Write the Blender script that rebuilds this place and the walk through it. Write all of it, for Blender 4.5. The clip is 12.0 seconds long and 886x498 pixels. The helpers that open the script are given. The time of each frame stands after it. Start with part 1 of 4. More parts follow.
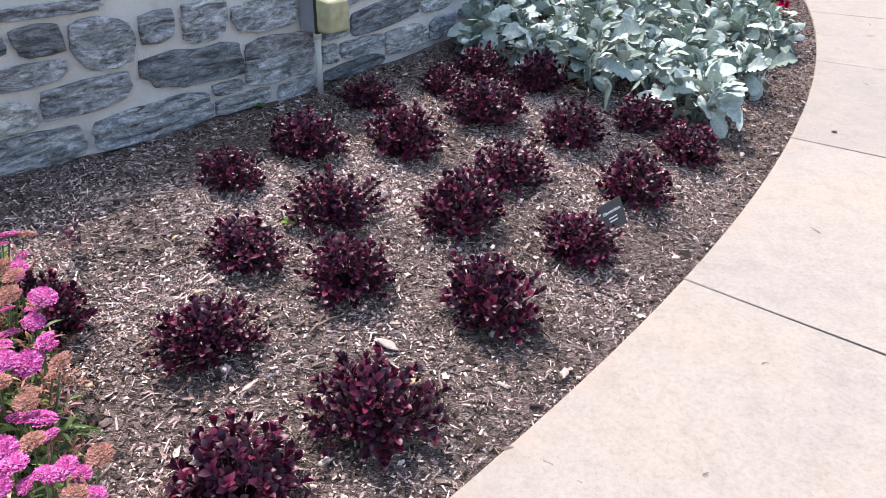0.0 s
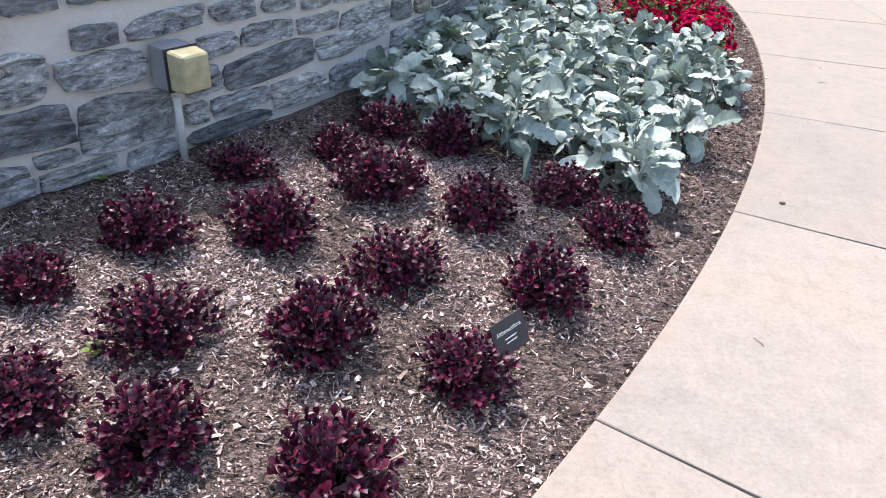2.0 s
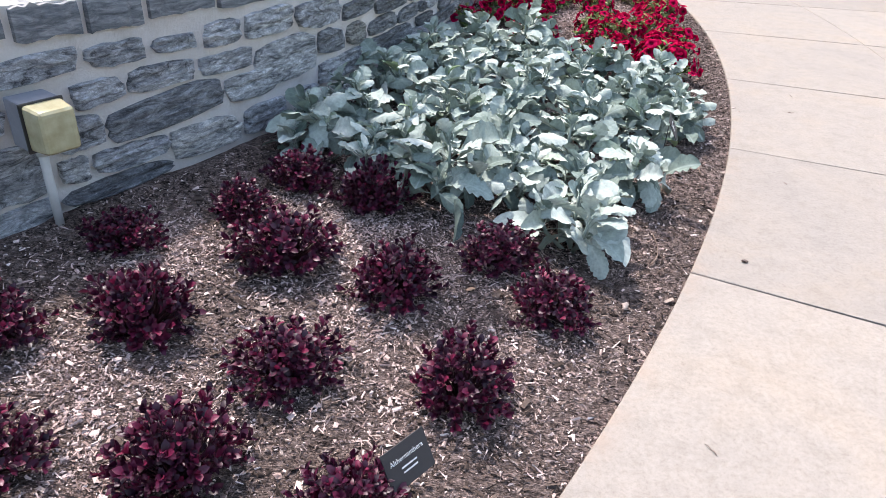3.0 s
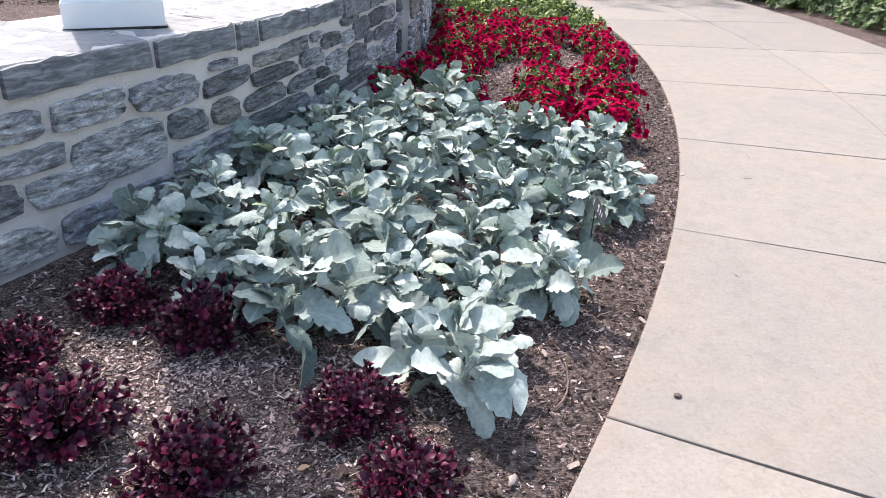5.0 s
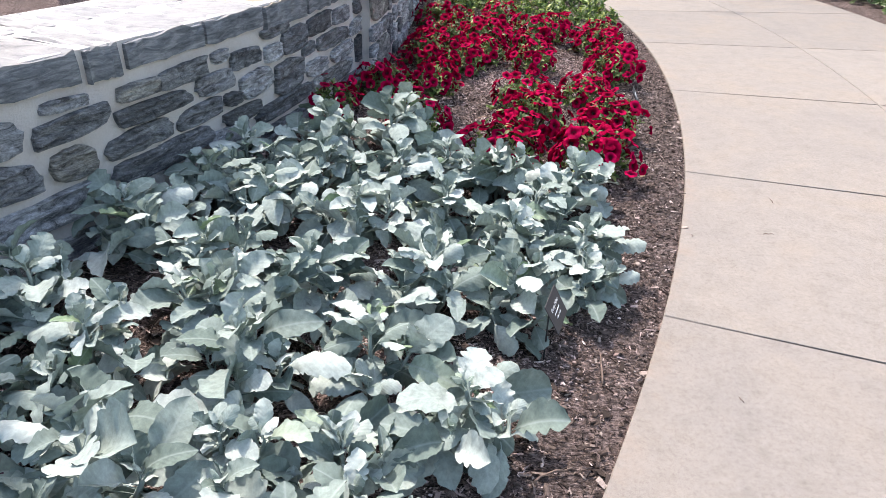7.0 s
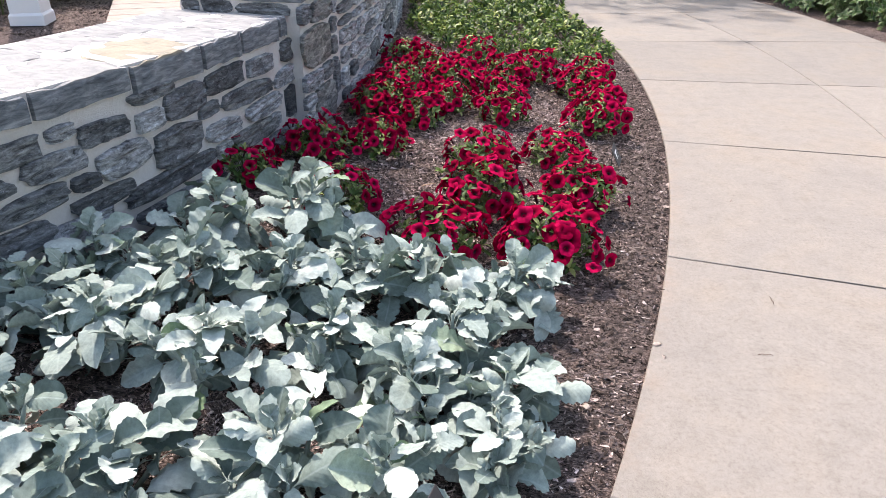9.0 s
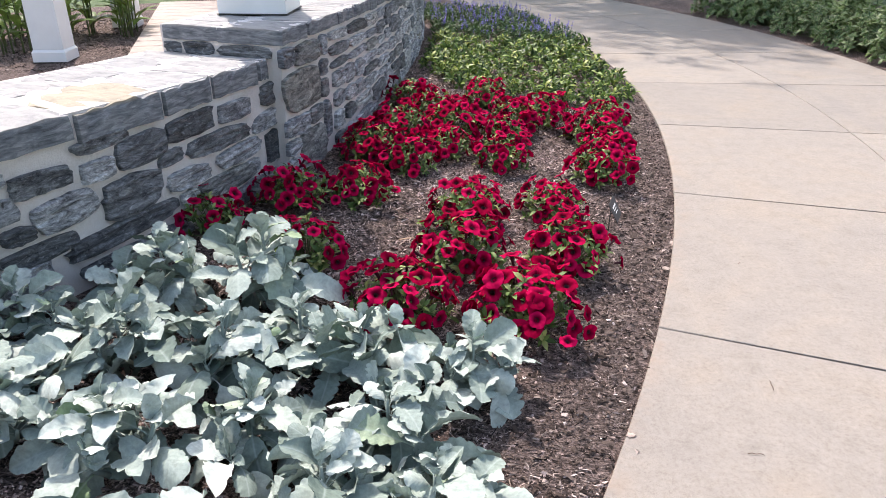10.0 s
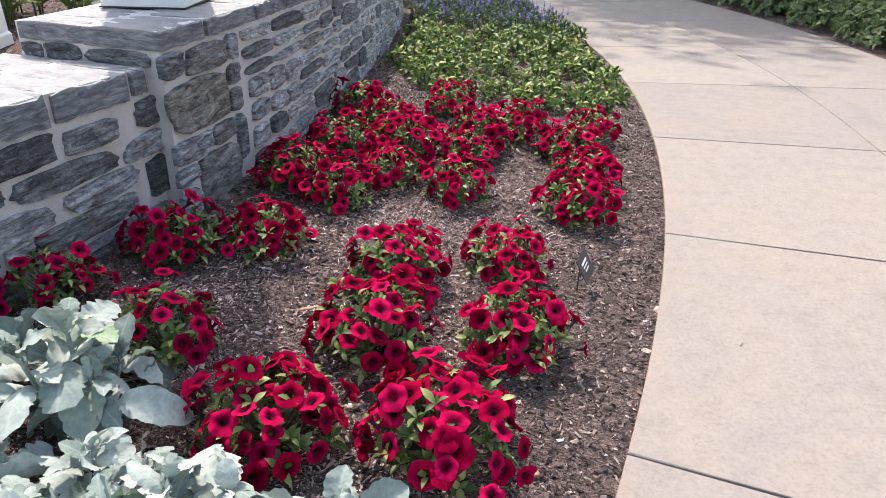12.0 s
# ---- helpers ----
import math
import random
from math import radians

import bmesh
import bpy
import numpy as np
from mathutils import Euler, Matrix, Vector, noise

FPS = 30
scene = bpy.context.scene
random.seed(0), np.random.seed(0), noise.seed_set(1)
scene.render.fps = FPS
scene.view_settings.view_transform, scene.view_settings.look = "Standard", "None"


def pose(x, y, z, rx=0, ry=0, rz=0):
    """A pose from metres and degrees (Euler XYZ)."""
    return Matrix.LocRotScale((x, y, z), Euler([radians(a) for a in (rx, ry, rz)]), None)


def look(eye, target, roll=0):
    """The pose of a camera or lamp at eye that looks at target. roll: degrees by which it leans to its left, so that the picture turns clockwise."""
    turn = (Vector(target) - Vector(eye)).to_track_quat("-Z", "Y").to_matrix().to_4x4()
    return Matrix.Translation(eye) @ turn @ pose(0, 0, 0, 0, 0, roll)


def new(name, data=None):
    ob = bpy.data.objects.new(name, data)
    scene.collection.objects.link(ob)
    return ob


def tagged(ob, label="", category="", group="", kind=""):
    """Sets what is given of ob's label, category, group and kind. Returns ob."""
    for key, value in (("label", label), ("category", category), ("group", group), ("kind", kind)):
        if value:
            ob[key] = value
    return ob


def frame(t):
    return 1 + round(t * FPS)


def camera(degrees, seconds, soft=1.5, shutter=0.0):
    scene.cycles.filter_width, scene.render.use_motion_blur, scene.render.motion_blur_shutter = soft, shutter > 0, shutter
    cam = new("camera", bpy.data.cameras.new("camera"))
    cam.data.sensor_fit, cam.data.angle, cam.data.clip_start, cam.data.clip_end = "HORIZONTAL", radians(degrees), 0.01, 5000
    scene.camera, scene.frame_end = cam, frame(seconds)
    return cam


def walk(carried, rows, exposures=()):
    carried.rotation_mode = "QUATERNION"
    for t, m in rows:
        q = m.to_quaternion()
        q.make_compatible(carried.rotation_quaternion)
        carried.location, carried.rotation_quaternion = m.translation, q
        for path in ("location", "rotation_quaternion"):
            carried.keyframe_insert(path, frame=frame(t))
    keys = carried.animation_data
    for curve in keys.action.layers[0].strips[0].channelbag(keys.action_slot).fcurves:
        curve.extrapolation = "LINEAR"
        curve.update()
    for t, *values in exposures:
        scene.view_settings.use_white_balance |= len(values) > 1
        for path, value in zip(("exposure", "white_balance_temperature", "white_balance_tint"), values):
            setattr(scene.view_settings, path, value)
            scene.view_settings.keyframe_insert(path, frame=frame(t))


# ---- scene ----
cam = camera(64.7, 12.0, soft=0.75)
PATH = [
    (0, (0.341, 0.042, 1.341), (0.263, 1.723, 0.261), 2.1),
    (0.5, (0.389, 0.082, 1.341), (0.329, 1.781, 0.287), 2.2),
    (1, (0.448, 0.272, 1.352), (0.419, 1.982, 0.315), 2.5),
    (1.5, (0.487, 0.481, 1.366), (0.488, 2.193, 0.333), 2.9),
    (2, (0.617, 0.646, 1.354), (0.63, 2.355, 0.315), 3.7),
    (2.5, (0.776, 0.816, 1.362), (0.804, 2.524, 0.322), 4.3),
    (3, (0.845, 1.068, 1.395), (0.901, 2.786, 0.373), 3.9),
    (3.5, (0.988, 1.229, 1.389), (1.065, 2.976, 0.418), 3.3),
    (3.7, (1.076, 1.297, 1.409), (1.153, 3.05, 0.45), 3.1),
    (5.3, (1.342, 1.824, 1.405), (1.407, 3.594, 0.476), 2.1),
    (5.5, (1.39, 1.898, 1.406), (1.448, 3.664, 0.468), 2.0),
    (6, (1.563, 2.102, 1.415), (1.589, 3.858, 0.457), 1.9),
    (6.5, (1.641, 2.356, 1.411), (1.65, 4.1, 0.433), 1.8),
    (6.7, (1.661, 2.45, 1.423), (1.663, 4.191, 0.44), 1.7),
    (8.3, (2.008, 3.031, 1.418), (1.966, 4.777, 0.443), 2.1),
    (8.5, (2.053, 3.133, 1.437), (1.996, 4.88, 0.465), 1.6),
    (9, (2.108, 3.326, 1.435), (2.029, 5.087, 0.49), 0.7),
    (9.5, (2.267, 3.482, 1.433), (2.133, 5.264, 0.535), 0.3),
    (10, (2.378, 3.612, 1.439), (2.177, 5.404, 0.573), 0.4),
    (10.5, (2.429, 3.797, 1.422), (2.21, 5.588, 0.559), 0.7),
    (11, (2.454, 4.06, 1.423), (2.259, 5.846, 0.543), 0.8),
    (11.5, (2.496, 4.237, 1.401), (2.314, 6.013, 0.498), 0.9),
    (12, (2.606, 4.443, 1.417), (2.388, 6.208, 0.502), 1.0),
]
walk(cam, [(t, look(eye, target, roll)) for t, eye, target, roll in PATH], [(0.0, 1.20, 6430, 14), (2.5, 1.16, 6430, 14), (6.0, 1.03, 6500, 14), (8.5, 0.97, 6600, 14), (12.0, 1.02, 6680, 14)])

# ---- light ----
SUN_EL, SUN_AZ = 59.0, 118.0
SUN_FROM = Vector((math.cos(radians(SUN_AZ)), math.sin(radians(SUN_AZ)), math.tan(radians(SUN_EL)))).normalized()
world = bpy.data.worlds.new("sky")
scene.world = world
world.use_nodes = True
wn = world.node_tree
sky = wn.nodes.new("ShaderNodeTexSky")
sky.sky_type, sky.sun_disc, sky.air_density, sky.dust_density = "NISHITA", False, 1.5, 3.0
sky.sun_elevation, sky.sun_rotation = radians(SUN_EL), math.atan2(SUN_FROM.x, SUN_FROM.y)
wn.links.new(sky.outputs[0], wn.nodes["Background"].inputs[0])
wn.nodes["Background"].inputs[1].default_value = 0.15
sun = new("sun", bpy.data.lights.new("sun", "SUN"))
sun.data.energy, sun.data.angle, sun.data.color = 2.75, radians(0.9), (1.0, 0.95, 0.90)
sun.matrix_world = look(SUN_FROM * 30, (0, 0, 0))


# ---- materials ----
def material(name, rough=0.7, metal=0.0, spec=0.5):
    m = bpy.data.materials.new(name)
    m.use_nodes = True
    b = m.node_tree.nodes["Principled BSDF"]
    b.inputs["Roughness"].default_value = rough
    b.inputs["Metallic"].default_value = metal
    b.inputs["Specular IOR Level"].default_value = spec
    return m, m.node_tree, b


def node(tree, kind, **values):
    n = tree.nodes.new(kind)
    for key, value in values.items():
        n.inputs[key.replace("_", " ")].default_value = value
    return n


def ramp(tree, source, stops):
    n = tree.nodes.new("ShaderNodeValToRGB")
    els = n.color_ramp.elements
    while len(els) < len(stops):
        els.new(0.5)
    for e, (p, c) in zip(els, stops):
        e.position, e.color = p, (*c, 1)
    tree.links.new(source, n.inputs[0])
    return n.outputs[0]


def mapped(tree, scale=(1, 1, 1), coords="Position"):
    if coords == "Position":
        src = tree.nodes.new("ShaderNodeNewGeometry").outputs["Position"]
    else:
        src = tree.nodes.new("ShaderNodeTexCoord").outputs[coords]
    m = tree.nodes.new("ShaderNodeMapping")
    m.inputs["Scale"].default_value = scale
    tree.links.new(src, m.inputs["Vector"])
    return m.outputs[0]


def noise_of(tree, vec, scale, detail=4.0, rough=0.6, distort=0.0):
    n = node(tree, "ShaderNodeTexNoise", Scale=scale, Detail=detail, Roughness=rough, Distortion=distort)
    tree.links.new(vec, n.inputs["Vector"])
    return n.outputs["Fac"]


def mixed(tree, fac, a, b, blend="MIX"):
    n = tree.nodes.new("ShaderNodeMix")
    n.data_type, n.blend_type = "RGBA", blend
    for value, slot in ((fac, 0), (a, 6), (b, 7)):
        if isinstance(value, bpy.types.NodeSocket):
            tree.links.new(value, n.inputs[slot])
        elif slot == 0:
            n.inputs[slot].default_value = value
        else:
            n.inputs[slot].default_value = (*value, 1)
    return n.outputs[2]


def bump(tree, bsdf, height, strength, distance=0.01):
    n = node(tree, "ShaderNodeBump", Strength=strength, Distance=distance)
    tree.links.new(height, n.inputs["Height"])
    tree.links.new(n.outputs[0], bsdf.inputs["Normal"])


def stone_material(name, tones):
    m, t, b = material(name, 0.62)
    rnd = t.nodes.new("ShaderNodeObjectInfo").outputs["Random"]
    base = ramp(t, rnd, tones)
    vec = mapped(t, (4, 4, 15))
    streak = noise_of(t, vec, 2.2, 7, 0.68, 0.8)
    grain = noise_of(t, mapped(t), 95, 5, 0.7)
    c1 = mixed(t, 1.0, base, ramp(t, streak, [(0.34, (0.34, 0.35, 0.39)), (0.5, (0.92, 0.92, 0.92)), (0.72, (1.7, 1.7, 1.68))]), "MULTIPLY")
    c2 = mixed(t, 1.0, c1, ramp(t, grain, [(0.3, (0.72, 0.72, 0.72)), (0.7, (1.25, 1.25, 1.25))]), "MULTIPLY")
    pale = ramp(t, noise_of(t, mapped(t, (3, 3, 8)), 5.5, 8, 0.8, 2.0), [(0.55, (0, 0, 0)), (0.66, (1, 1, 1))])
    c3 = mixed(t, pale, c2, (0.42, 0.43, 0.455))
    # ridge feeds bump and colour: its hollows carry painted crevice shade
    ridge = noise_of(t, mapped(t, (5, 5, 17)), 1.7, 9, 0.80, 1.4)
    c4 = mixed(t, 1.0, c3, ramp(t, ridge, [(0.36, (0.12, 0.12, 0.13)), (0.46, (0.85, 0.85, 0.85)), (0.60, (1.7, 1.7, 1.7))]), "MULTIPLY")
    t.links.new(c4, b.inputs["Base Color"])
    bump(t, b, mixed(t, 0.5, mixed(t, 0.35, streak, grain), ridge), 1.0, 0.05)
    return m


def flag_material(name, tones):
    m, t, b = material(name, 0.75)
    rnd = t.nodes.new("ShaderNodeObjectInfo").outputs["Random"]
    base = ramp(t, rnd, tones)
    n1 = noise_of(t, mapped(t, (3, 6, 6)), 3, 7, 0.7, 1.0)
    c1 = mixed(t, 1.0, base, ramp(t, n1, [(0.28, (0.48, 0.49, 0.53)), (0.46, (0.95, 0.95, 0.96)), (0.75, (1.3, 1.28, 1.26))]), "MULTIPLY")
    # dark streaked sides, pale top: shade and sun put into the colour
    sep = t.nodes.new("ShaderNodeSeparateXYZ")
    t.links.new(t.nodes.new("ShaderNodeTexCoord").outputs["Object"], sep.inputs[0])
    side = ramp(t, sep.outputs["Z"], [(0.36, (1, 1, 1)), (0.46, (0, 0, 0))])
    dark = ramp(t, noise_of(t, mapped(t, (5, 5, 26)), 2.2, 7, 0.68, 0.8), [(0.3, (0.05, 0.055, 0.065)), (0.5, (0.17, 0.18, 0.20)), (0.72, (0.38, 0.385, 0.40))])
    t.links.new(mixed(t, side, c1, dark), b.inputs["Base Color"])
    bump(t, b, noise_of(t, mapped(t, (8, 8, 24)), 3, 7, 0.7, 1.0), 0.7, 0.01)
    return m


def mortar_material():
    m, t, b = material("mortar", 0.9, 0, 0.2)
    n1 = noise_of(t, mapped(t), 7, 8, 0.72)
    n2 = noise_of(t, mapped(t), 120, 5, 0.75)
    c = mixed(t, 0.4, ramp(t, n1, [(0.28, (0.62, 0.55, 0.50)), (0.48, (0.80, 0.745, 0.72)), (0.62, (0.85, 0.805, 0.785)), (0.8, (0.80, 0.71, 0.64))]),
              ramp(t, n2, [(0.3, (0.68, 0.635, 0.61)), (0.7, (0.86, 0.815, 0.795))]))
    t.links.new(c, b.inputs["Base Color"])
    bump(t, b, mixed(t, 0.5, n1, n2), 1.0, 0.02)
    return m


def concrete_material():
    m, t, b = material("concrete", 0.85, 0, 0.3)
    rnd = t.nodes.new("ShaderNodeObjectInfo").outputs["Random"]
    base = ramp(t, rnd, [(0.0, (0.272, 0.242, 0.214)), (1.0, (0.306, 0.271, 0.236))])
    broad = noise_of(t, mapped(t), 1.7, 5, 0.6, 0.6)
    fine = noise_of(t, mapped(t), 330, 6, 0.85)
    mid = noise_of(t, mapped(t), 11, 8, 0.75)
    c = mixed(t, 1.0, base, ramp(t, broad, [(0.3, (0.92, 0.93, 0.95)), (0.5, (1, 1, 1)), (0.7, (1.06, 1.02, 0.97))]), "MULTIPLY")
    c = mixed(t, 1.0, c, ramp(t, mid, [(0.28, (0.84, 0.84, 0.83)), (0.5, (1, 1, 1)), (0.75, (1.10, 1.09, 1.08))]), "MULTIPLY")
    c = mixed(t, 1.0, c, ramp(t, fine, [(0.30, (0.66, 0.63, 0.60)), (0.47, (1, 1, 1)), (0.72, (1.12, 1.12, 1.12))]), "MULTIPLY")
    grit = noise_of(t, mapped(t), 62, 7, 0.8)
    c = mixed(t, 1.0, c, ramp(t, grit, [(0.30, (0.78, 0.76, 0.74)), (0.5, (1, 1, 1)), (0.72, (1.13, 1.13, 1.13))]), "MULTIPLY")
    spots = node(t, "ShaderNodeTexVoronoi", Scale=7.0)
    t.links.new(mapped(t), spots.inputs["Vector"])
    c = mixed(t, ramp(t, spots.outputs["Distance"], [(0.012, (0.55, 0.55, 0.55)), (0.03, (0, 0, 0))]), c, (0.2, 0.17, 0.14))
    # earth washed from the bed stains the slab's rim
    mp = t.nodes.new("ShaderNodeVectorMath")
    mp.operation = "DISTANCE"
    flat = t.nodes.new("ShaderNodeVectorMath")
    flat.operation = "MULTIPLY"
    flat.inputs[1].default_value = (1, 1, 0)
    t.links.new(mapped(t), flat.inputs[0])
    t.links.new(flat.outputs[0], mp.inputs[0])
    mp.inputs[1].default_value = (-9.446, 9.457, 0)
    wash = t.nodes.new("ShaderNodeMapRange")
    wash.inputs["From Min"].default_value, wash.inputs["From Max"].default_value = 12.87, 12.95
    wash.inputs["To Min"].default_value, wash.inputs["To Max"].default_value = 1.0, 0.0
    t.links.new(mp.outputs["Value"], wash.inputs["Value"])
    patch = mixed(t, 1.0, ramp(t, wash.outputs[0], [(0.0, (0, 0, 0)), (1.0, (0.45, 0.45, 0.45))]), ramp(t, noise_of(t, mapped(t), 5, 6, 0.7), [(0.46, (0, 0, 0)), (0.62, (1, 1, 1))]), "MULTIPLY")
    c = mixed(t, patch, c, (0.34, 0.25, 0.19))
    t.links.new(c, b.inputs["Base Color"])
    bump(t, b, fine, 0.5, 0.003)
    return m


def soil_material():
    """Matted shredded bark: fibres lying three ways over dark humus."""
    m, t, b = material("mulch_soil", 0.95, 0, 0.15)
    src = t.nodes.new("ShaderNodeNewGeometry").outputs["Position"]
    height = None
    for turn, sx in ((20, 170), (75, 140), (140, 190)):
        mp = t.nodes.new("ShaderNodeMapping")
        mp.inputs["Rotation"].default_value = (0, 0, radians(turn))
        mp.inputs["Scale"].default_value = (sx * 0.18, sx, 60)
        t.links.new(src, mp.inputs["Vector"])
        n = noise_of(t, mp.outputs[0], 1.0, 4, 0.65, 2.2)
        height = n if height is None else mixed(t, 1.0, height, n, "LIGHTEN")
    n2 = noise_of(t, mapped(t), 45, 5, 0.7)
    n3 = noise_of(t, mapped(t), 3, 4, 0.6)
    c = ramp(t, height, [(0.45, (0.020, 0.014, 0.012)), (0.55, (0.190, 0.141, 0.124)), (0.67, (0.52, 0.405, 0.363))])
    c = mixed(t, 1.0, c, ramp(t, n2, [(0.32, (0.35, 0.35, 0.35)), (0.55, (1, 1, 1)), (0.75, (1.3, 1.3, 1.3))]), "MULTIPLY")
    c = mixed(t, 1.0, c, ramp(t, n3, [(0.3, (0.8, 0.8, 0.8)), (0.7, (1.2, 1.17, 1.17))]), "MULTIPLY")
    t.links.new(c, b.inputs["Base Color"])
    bump(t, b, height, 1.0, 0.02)
    return m


def chip_material(name, stops):
    m, t, b = material(name, 0.85, 0, 0.25)
    rnd = t.nodes.new("ShaderNodeNewGeometry").outputs["Random Per Island"]
    c = ramp(t, rnd, stops)
    fib = noise_of(t, mapped(t), 160, 4, 0.7)
    c = mixed(t, 1.0, c, ramp(t, fib, [(0.3, (0.6, 0.6, 0.6)), (0.7, (1.3, 1.3, 1.3))]), "MULTIPLY")
    t.links.new(c, b.inputs["Base Color"])
    return m


def leaf_material(name, stops, rough=0.5, through_light=0.25, island=True, vein=0.0, spec=0.4):
    m, t, b = material(name, rough, 0, spec)
    if island:
        rnd = t.nodes.new("ShaderNodeNewGeometry").outputs["Random Per Island"]
    else:
        rnd = t.nodes.new("ShaderNodeObjectInfo").outputs["Random"]
    c = ramp(t, rnd, stops)
    n1 = noise_of(t, mapped(t), 55, 4, 0.65)
    c = mixed(t, 1.0, c, ramp(t, n1, [(0.3, (0.78, 0.78, 0.78)), (0.7, (1.18, 1.18, 1.18))]), "MULTIPLY")
    t.links.new(c, b.inputs["Base Color"])
    if vein:
        bump(t, b, noise_of(t, mapped(t), 90, 5, 0.7), vein, 0.004)
    glow = t.nodes.new("ShaderNodeBsdfTranslucent")
    t.links.new(c, glow.inputs["Color"])
    mix = t.nodes.new("ShaderNodeMixShader")
    mix.inputs[0].default_value = through_light
    t.links.new(b.outputs[0], mix.inputs[1])
    t.links.new(glow.outputs[0], mix.inputs[2])
    t.links.new(mix.outputs[0], t.nodes["Material Output"].inputs["Surface"])
    return m


def plain_material(name, colour, rough=0.5, metal=0.0, vary=0.12, scale=20, relief=0.1):
    m, t, b = material(name, rough, metal)
    n1 = noise_of(t, mapped(t), scale, 5, 0.65)
    lo, hi = [tuple(min(1, v * (1 + k)) for v in colour) for k in (-vary, vary)]
    t.links.new(ramp(t, n1, [(0.3, lo), (0.7, hi)]), b.inputs["Base Color"])
    bump(t, b, noise_of(t, mapped(t), scale * 8, 3), relief, 0.003)
    return m


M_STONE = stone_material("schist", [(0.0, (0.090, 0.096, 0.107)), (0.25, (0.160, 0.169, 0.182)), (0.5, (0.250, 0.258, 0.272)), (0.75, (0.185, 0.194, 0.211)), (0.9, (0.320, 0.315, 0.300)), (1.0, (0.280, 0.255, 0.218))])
M_STONE_PALE = stone_material("lightened_schist", [(0.0, (0.150, 0.158, 0.178)), (0.25, (0.350, 0.360, 0.388)), (0.5, (0.540, 0.545, 0.565)), (0.75, (0.390, 0.400, 0.437)), (1.0, (0.590, 0.572, 0.545))])
M_FLAG_TAN = flag_material("tan_flagstone", [(0.0, (0.32, 0.275, 0.205)), (1.0, (0.35, 0.30, 0.225))])
M_FLAG, M_MORTAR, M_CONC, M_SOIL = flag_material("flagstone", [(0.0, (0.26, 0.26, 0.262)), (0.5, (0.325, 0.316, 0.305)), (1.0, (0.295, 0.29, 0.286))]), mortar_material(), concrete_material(), soil_material()
M_CHIP = chip_material("wood_chips", [(0.0, (0.110, 0.075, 0.065)), (0.25, (0.300, 0.215, 0.190)), (0.55, (0.520, 0.395, 0.355)), (0.88, (0.720, 0.570, 0.520)), (1.0, (0.860, 0.735, 0.685))])
M_CHIP_DARK = chip_material("damp_shade_wood_chips", [(0.0, (0.022, 0.015, 0.012)), (0.5, (0.070, 0.049, 0.040)), (0.85, (0.165, 0.122, 0.102)), (1.0, (0.46, 0.37, 0.32))])
M_PURPLE = leaf_material("burgundy_leaf", [(0.0, (0.018, 0.005, 0.015)), (0.5, (0.050, 0.006, 0.025)), (0.85, (0.105, 0.009, 0.036)), (1.0, (0.180, 0.014, 0.050))], 0.42, 0.22, spec=0.4)
M_PSTEM = plain_material("burgundy_stem", (0.05, 0.012, 0.02), 0.6)
M_SILVER = leaf_material("silver_felt_leaf", [(0.0, (0.150, 0.195, 0.166)), (0.35, (0.280, 0.336, 0.298)), (0.72, (0.415, 0.470, 0.425)), (0.93, (0.520, 0.568, 0.522)), (1.0, (0.205, 0.285, 0.160))], 0.85, 0.02, False, 0.5, 0.2)
t_ = M_SILVER.node_tree
b_ = t_.nodes["Principled BSDF"]
sep_ = t_.nodes.new("ShaderNodeSeparateXYZ")
t_.links.new(t_.nodes.new("ShaderNodeTexCoord").outputs["Object"], sep_.inputs[0])


def calc(op, a, b=0.0):
    n = t_.nodes.new("ShaderNodeMath")
    n.operation = op
    for value, slot in ((a, 0), (b, 1)):
        if isinstance(value, bpy.types.NodeSocket):
            t_.links.new(value, n.inputs[slot])
        else:
            n.inputs[slot].default_value = value
    return n.outputs[0]


side_ = calc("ABSOLUTE", sep_.outputs["Y"])
vein_ = calc("SINE", calc("MULTIPLY", calc("SUBTRACT", sep_.outputs["X"], calc("MULTIPLY", side_, 0.9)), 480.0))
rib_ = ramp(t_, side_, [(0.0006, (0.4, 0.4, 0.4)), (0.0022, (0, 0, 0))])
old_ = b_.inputs["Base Color"].links[0].from_socket
lined_ = mixed(t_, 1.0, old_, ramp(t_, vein_, [(0.0, (0.985, 0.985, 0.985)), (0.8, (1.0, 1.0, 1.0)), (0.97, (1.045, 1.045, 1.04))]), "MULTIPLY")
t_.links.new(mixed(t_, rib_, lined_, (0.43, 0.49, 0.455)), b_.inputs["Base Color"])
felt_ = noise_of(t_, mapped(t_), 140, 5, 0.7)
bump(t_, b_, mixed(t_, 0.72, vein_, felt_), 0.35, 0.0012)
M_SSTEM = plain_material("silver_stem", (0.26, 0.31, 0.27), 0.85)
M_RED = leaf_material("crimson_petal", [(0.0, (0.24, 0.0006, 0.024)), (0.5, (0.38, 0.0015, 0.042)), (1.0, (0.52, 0.005, 0.072))], 0.95, 0.22, False, 0.25, 0.04)
t_ = M_RED.node_tree
b_ = t_.nodes["Principled BSDF"]
flat_ = t_.nodes.new("ShaderNodeVectorMath")
flat_.operation = "MULTIPLY"
flat_.inputs[1].default_value = (1, 1, 0)
t_.links.new(t_.nodes.new("ShaderNodeTexCoord").outputs["Object"], flat_.inputs[0])
reach_ = t_.nodes.new("ShaderNodeVectorMath")
reach_.operation = "LENGTH"
t_.links.new(flat_.outputs[0], reach_.inputs[0])
old_ = b_.inputs["Base Color"].links[0].from_socket
